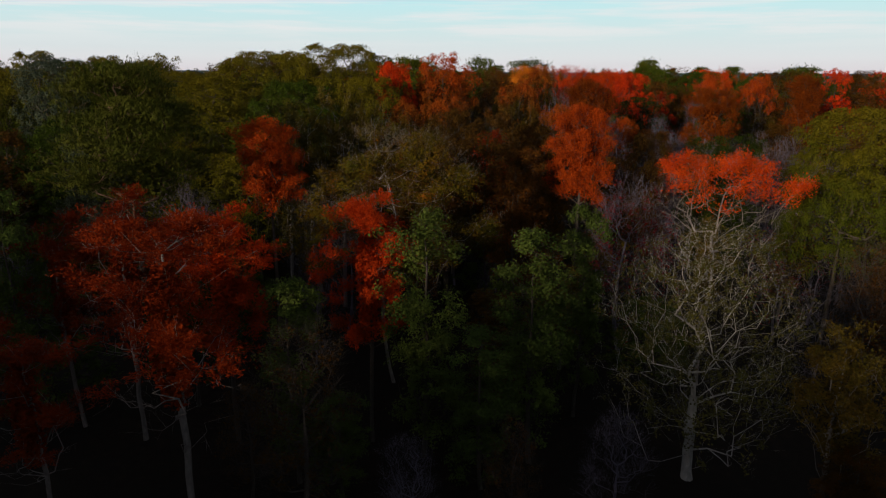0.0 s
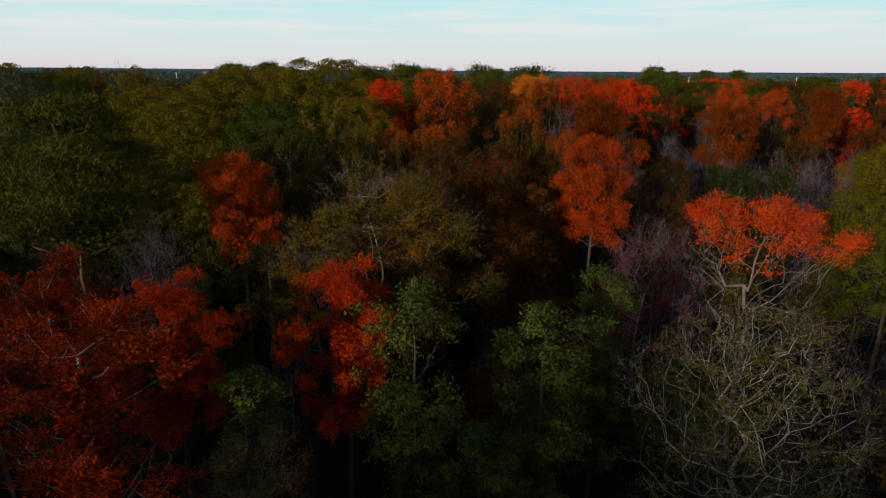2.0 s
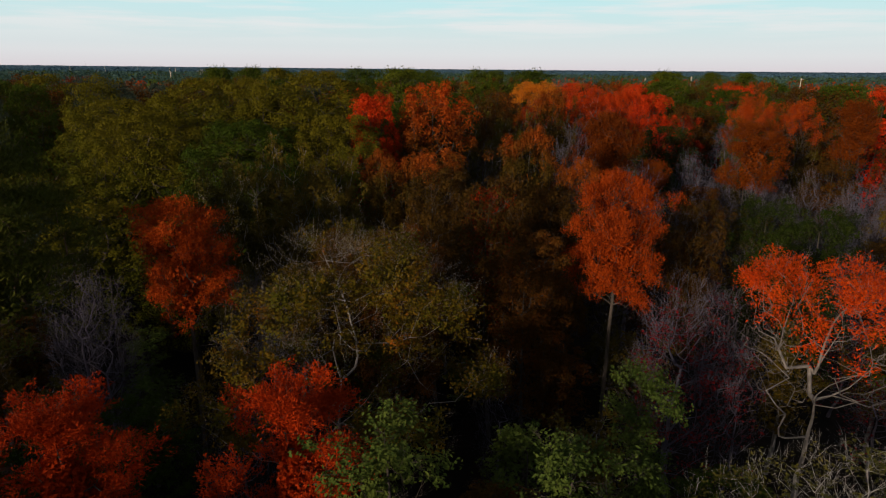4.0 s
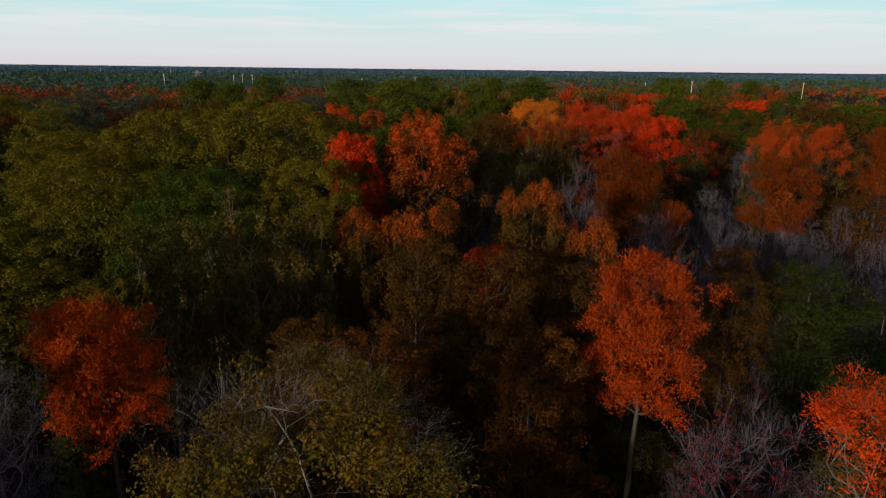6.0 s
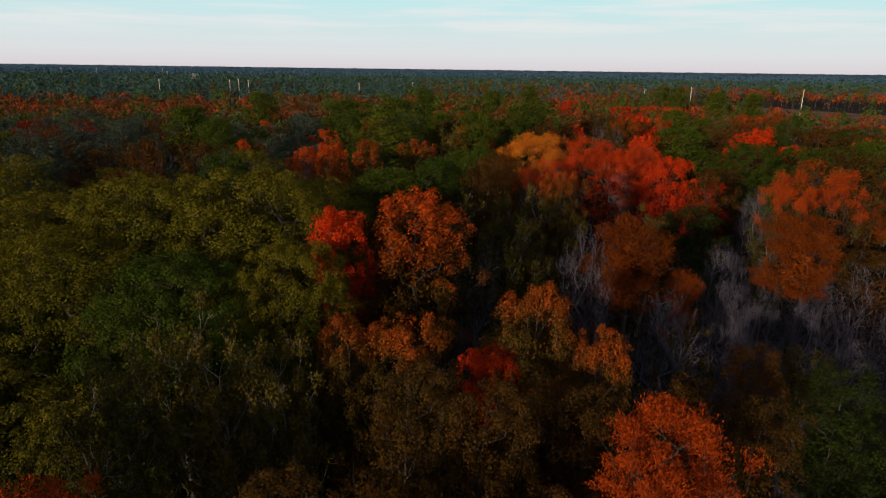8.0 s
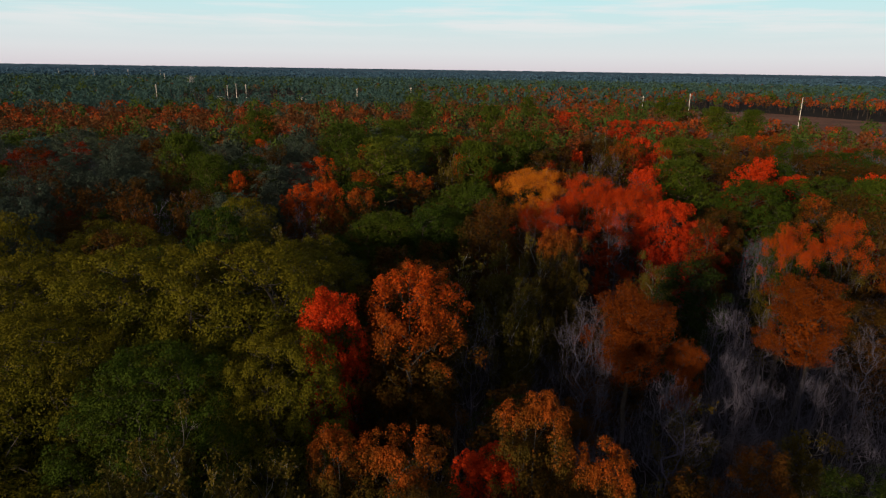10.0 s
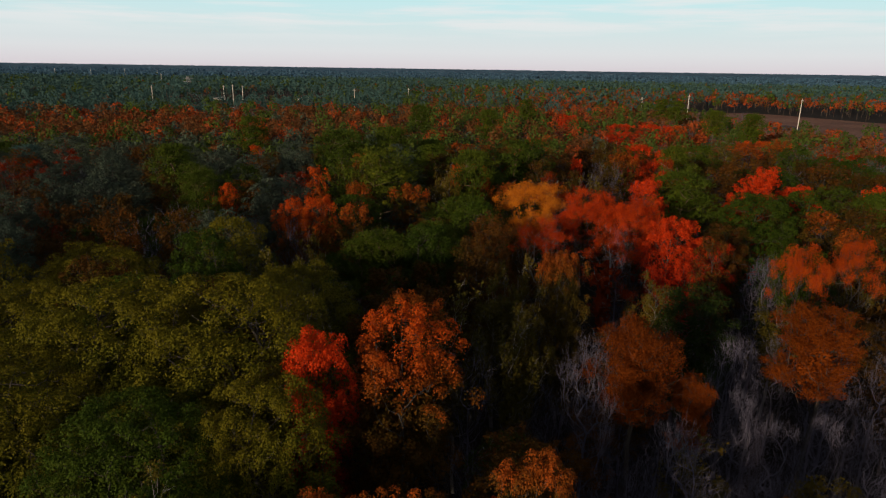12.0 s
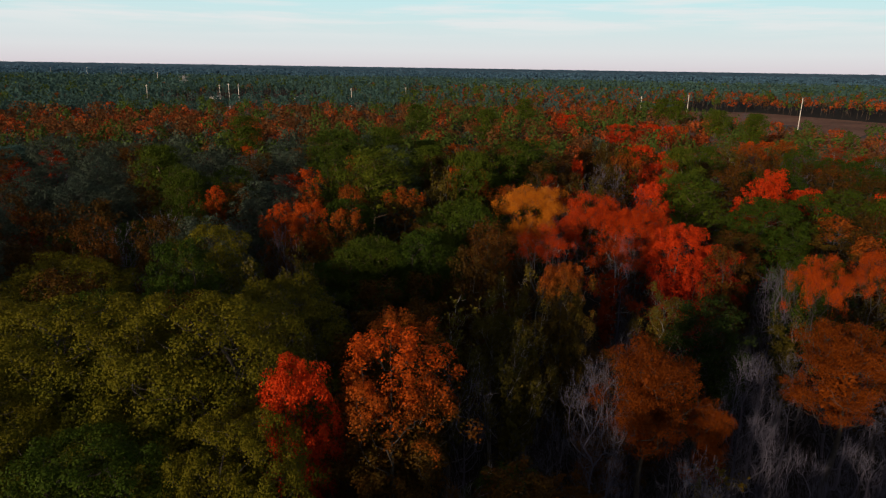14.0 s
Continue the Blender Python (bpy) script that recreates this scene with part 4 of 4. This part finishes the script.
def room(x, y, gap):
    """Whether a crown may stand at (x, y), gap metres from the rest; if so it is noted."""
    gx, gy = int(x // 12), int(y // 12)
    for ix in (gx - 1, gx, gx + 1):
        for iy in (gy - 1, gy, gy + 1):
            if any((x - u) ** 2 + (y - w) ** 2 < gap * gap for u, w in held.get((ix, iy), ())):
                return False
    held.setdefault((gx, gy), []).append((x, y))
    return True


# distance from, to, tries, leaf clumps a tree, their size, masses a crown, least gap between trunks
for d0, d1, count, cards, size, masses, gap in ((212, 340, 2600, 230, 0.82, 11, 6.6), (340, 560, 4600, 105, 1.1, 8, 6.6), (560, 900, 5500, 44, 1.7, 5, 6.0), (900, 1600, 9500, 10, 3.2, 3, 0), (1600, 2900, 11000, 5, 5.5, 2, 0)):
    for _ in range(count):
        d = math.sqrt(rg.uniform(d0 * d0, d1 * d1))
        bearing = rg.uniform(-0.70, 0.70)
        x, y = d * math.sin(bearing), d * math.cos(bearing)
        if in_clearing(x, y):
            continue
        if any((x - px) ** 2 + (y - py) ** 2 < (0.7 * pw + 3) ** 2 for px, py, pw, ph in PLACED if py > 190):
            continue
        if gap and not room(x, y, gap):
            continue
        opts = far_stand(x, y)
        u = rg.uniform(0, sum(w for _, w in opts))
        for s, w in opts:
            u -= w
            if u <= 0:
                break
        tall = rg.uniform(14, 20.5) * (1.12 if "pine" in s or "blue" in s else 1.0)
        wide = rg.uniform(3.4, 5.8) * (0.8 if s == "far_blue" else 1.0)
        depth = tall * (0.6 if s == "far_oak" or d > 500 else 0.5)
        z = ground_height(x, y)
        n = cards if s != "far_bare" else cards // 2
        # rounded masses on a dome, leaf clumps on the outer side of each
        dome = unit(rg.normal(0, 1, (masses, 3)) * np.array([1, 1, 0.7]) + np.array([0, 0, 0.55]))
        k = rg.integers(0, masses, n)
        q = unit(rg.normal(0, 0.8, (n, 3)) + 0.7 * dome[k] + np.array([0, 0, 0.2]))
        ball = 0.52 * rg.uniform(0.7, 1.2, masses)[k][:, None]
        p = np.array([x, y, z + tall - 0.62 * depth]) + (0.62 * dome[k] * rg.uniform(0.85, 1.1, (masses, 1))[k] + q * ball * rg.uniform(0.6, 1, (n, 1))) * np.array([wide, wide, 0.62 * depth])
        far[s].append((p, q, size * (0.55 if s == "far_bare" else 1.0)))
        if s in ("far_blue", "far_pine") and 520 < d < 1000:
            trunks.append((x, y, z, tall * 0.75))
FAR_SAY = {"far_pine": "distant yellow-green pine woods", "far_oak": "distant grey-green oak woods", "far_red": "distant stand of red-orange autumn cypress",
           "far_rust": "distant rusty autumn maples", "far_bare": "distant bare grey trees", "far_blue": "distant pine forest, needles tinted blue-green for haze", "far_edge": "pine forest reaching the horizon, blue haze put into its colour"}
FAR_NAME = {"far_pine": "far_pine_woods", "far_oak": "far_oak_woods", "far_red": "far_cypress_woods", "far_rust": "far_maple_woods", "far_bare": "far_bare_woods", "far_blue": "far_pine_forest", "far_edge": "horizon_pine_forest"}
for s, trees in far.items():
    p = np.concatenate([t[0] for t in trees])
    q = np.concatenate([t[1] for t in trees])
    sz = np.concatenate([np.full(len(t[0]), t[2]) for t in trees])
    nor = unit(q + rg.normal(0, 0.35, q.shape))
    ax = unit(np.cross(nor, rg.normal(0, 1, q.shape)) + np.array([0, 0, 0.8 if s == "far_bare" else -0.2]))
    v, f = kites(rg, p, ax, nor, sz * 1.15, sz * (0.85 if s != "far_bare" else 0.2))
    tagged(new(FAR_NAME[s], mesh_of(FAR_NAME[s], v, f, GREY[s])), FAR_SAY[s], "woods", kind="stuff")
tr = np.array(trunks)
a3 = tr[:, :3]
b3 = a3 + np.stack([np.zeros(len(tr)), np.zeros(len(tr)), tr[:, 3]], axis=1)
v, f = tubes(a3, b3, np.full(len(tr), 0.19), np.full(len(tr), 0.11), 3)
tagged(new("far_pine_trunks", mesh_of("far_pine_trunks", v, f, M["bark_dark"])), "bare pale trunks of the distant pine stand", "woods", kind="stuff")

# unseen woods behind and beside the camera's start, clear of it, added for shade
p_all, q_all = [], []
while len(p_all) < 820:
    x, y = rg.uniform(-120, 95), rg.uniform(-85, 75)
    if abs(x) < 0.85 * y + 15 and y > -6:
        continue
    tall, wide = rg.uniform(21.5, 25.5), rg.uniform(2.8, 4.6)
    if y < -5:
        tall += 2
    q = unit(rg.normal(0, 1, (110, 3)))
    p_all.append(np.array([x, y, tall * 0.5]) + q * np.array([wide, wide, tall * 0.5 - 0.5]) * rg.uniform(0.5, 1, (110, 1)))
    q_all.append(q)
p, q = np.concatenate(p_all), np.concatenate(q_all)
v, f = kites(rg, p, np.cross(q, rg.normal(0, 1, q.shape)), q, np.full(len(p), 1.5), np.full(len(p), 1.1))
tagged(new("woods_behind", mesh_of("woods_behind", v, f, M["oak_green"])), "unseen green woods behind and beside, added to shade the near forest", "woods", kind="stuff")

# canopy towards the horizon, distance haze in its blue colour
rings, n_seg = np.concatenate([np.linspace(2300, 3000, 30), np.linspace(3040, 4850, 40)]), 420
cv, cf = [], []
for i, d in enumerate(rings):
    for k in range(n_seg + 1):
        b = -0.80 + 1.6 * k / n_seg
        x, y = d * math.sin(b), d * math.cos(b)
        cv.append((x, y, ground_height(x, y) + 14.5 + 3.2 * noise.noise(Vector((x, y, 0)) * 0.045) + 2.5 * noise.noise(Vector((x, y, 7)) * 0.011)))
for i in range(len(rings) - 1):
    for k in range(n_seg):
        a0 = i * (n_seg + 1) + k
        cf.append((a0, a0 + 1, a0 + n_seg + 2, a0 + n_seg + 1))
tagged(new("horizon_forest", mesh_of("horizon_forest", np.array(cv), np.array(cf), M["horizon"], True)), "forest canopy along the horizon, blue haze put into its colour", "woods", kind="stuff")

# ---- power line ----


def power_pole(x, y, tall, arms=1):
    root = tagged(new("power_pole"), "tall pale wooden power pole with a crossarm", "pole", "power poles")
    root.location = (x, y, 0.3)
    v, f = tubes(np.array([[0, 0, 0.0], [0, 0, tall * 0.5]]), np.array([[0, 0, tall * 0.5], [0, 0, tall]]), np.array([0.32, 0.28]), np.array([0.28, 0.22]), 10)
    part("pole", mesh_of("pole", v, f, M["pole"], True), root)
    for k in range(arms):
        z = tall - 1.2 - 2.2 * k
        v, f = tubes(np.array([[-1.3, -0.25, z]]), np.array([[1.3, -0.25, z]]), np.array([0.1]), np.array([0.1]), 4)
        arm = part("crossarm", mesh_of("crossarm", v, f, M["pole"]), root)
        for q in (-1.1, 0.6, 1.1):
            v, f = tubes(np.array([[q, -0.25, z]]), np.array([[q, -0.25, z + 0.7]]), np.array([0.1]), np.array([0.07]), 6)
            part("insulator", mesh_of("insulator", v, f, M["bark"]), arm)
    return root


power_pole(-239, 591, 24)
power_pole(-424, 1055, 28)
power_pole(-200, 659, 23)
power_pole(-192, 661, 24)
power_pole(-175, 635, 24)
power_pole(-72, 636, 22)
power_pole(-22, 641, 23.5)
power_pole(164, 535, 22.2)
power_pole(211, 561, 23.5)
power_pole(277, 513, 23.6)
for k in range(4):
    power_pole(-880 + 62 * k, 1560 + 40 * k, 30)


def lattice_tower(x, y, tall):
    """A far steel tower: four legs, crossed braces, two arms."""
    root = tagged(new("transmission_tower"), "grey steel lattice transmission tower beside the clearing", "tower")
    root.location = (x, y, ground_height(x, y))
    w0, w1 = tall * 0.16, tall * 0.05
    for sx, sy in ((-1, -1), (1, -1), (1, 1), (-1, 1)):
        v, f = tubes(np.array([[sx * w0, sy * w0, 0.0]]), np.array([[sx * w1, sy * w1, tall]]), np.array([0.3]), np.array([0.22]), 4)
        part("leg", mesh_of("leg", v, f, M["steel"]), root)
    for k in range(4):
        za, zb = tall * k / 4, tall * (k + 1) / 4
        wa, wb = w0 + (w1 - w0) * k / 4, w0 + (w1 - w0) * (k + 1) / 4
        for sx in (-1, 1):
            v, f = tubes(np.array([[sx * wa, -wa, za]]), np.array([[-sx * wb, -wb, zb]]), np.array([0.18]), np.array([0.18]), 4)
            part("brace", mesh_of("brace", v, f, M["steel"]), root)
    for z in (0.72, 0.9):
        v, f = tubes(np.array([[-tall * 0.28, 0, tall * z]]), np.array([[tall * 0.28, 0, tall * z]]), np.array([0.2]), np.array([0.2]), 4)
        part("crossarm", mesh_of("crossarm", v, f, M["steel"]), root)
    return root


lattice_tower(-353, 976, 26)


def shed(x, y, length, depth, tall):
    """A low pale building with a shallow gabled roof."""
    root = tagged(new("shed"), "low pale metal shed in the far clearing", "building")
    root.location = (x, y, 0.4)
    bm = bmesh.new()
    bmesh.ops.create_cube(bm, size=1.0)
    bmesh.ops.scale(bm, vec=(length, depth, tall), verts=bm.verts)
    bmesh.ops.translate(bm, vec=(0, 0, tall / 2), verts=bm.verts)
    me = bpy.data.meshes.new("wall")
    bm.to_mesh(me)
    bm.free()
    me.materials.append(M["pole"])
    part("wall", me, root)
    l, d = length / 2 + 0.4, depth / 2 + 0.4
    v = np.array([(-l, -d, tall), (l, -d, tall), (l, 0, tall + 1.4), (-l, 0, tall + 1.4), (-l, d, tall), (l, d, tall), (-l, -d, tall - 0.15), (l, -d, tall - 0.15)])
    f = np.array([(0, 1, 2, 3), (3, 2, 5, 4), (6, 7, 1, 0)])
    part("roof", mesh_of("roof", v, f, M["steel"]), root, "pale sheet-metal roof")
    return root


shed(-262, 832, 13, 7, 3.0)
shed(-166, 858, 16, 7, 2.6)


def mound(x, y, wide, deep, tall):
    """A low uneven heap of earth."""
    bm = bmesh.new()
    rows = []
    for i in range(9):
        f = i / 8
        ring = []
        for k in range(28):
            a = 2 * math.pi * k / 28
            q = 1 + 0.28 * noise.noise(Vector((math.cos(a) * 1.6, math.sin(a) * 1.6, x + f)))
            ring.append(bm.verts.new((wide * 0.5 * q * (1 - f) * math.cos(a), deep * 0.5 * q * (1 - f) * math.sin(a), tall * math.sin(f * math.pi / 2) * (1 + 0.3 * noise.noise(Vector((math.cos(a), math.sin(a), 3 * f + y)))))))
        rows.append(ring)
    for lower, upper in zip(rows, rows[1:]):
        for k in range(28):
            bm.faces.new((lower[k], lower[(k + 1) % 28], upper[(k + 1) % 28], upper[k]))
    me = bpy.data.meshes.new("earth_mound")
    bm.to_mesh(me)
    bm.free()
    me.materials.append(M["earth"])
    ob = tagged(new("earth_mound", me), "low dark heap of bare earth in the clearing", "mound")
    ob.location = (x, y, 0.3)


mound(272, 520, 30, 14, 3.2)
mound(303, 462, 30, 14, 3.4)
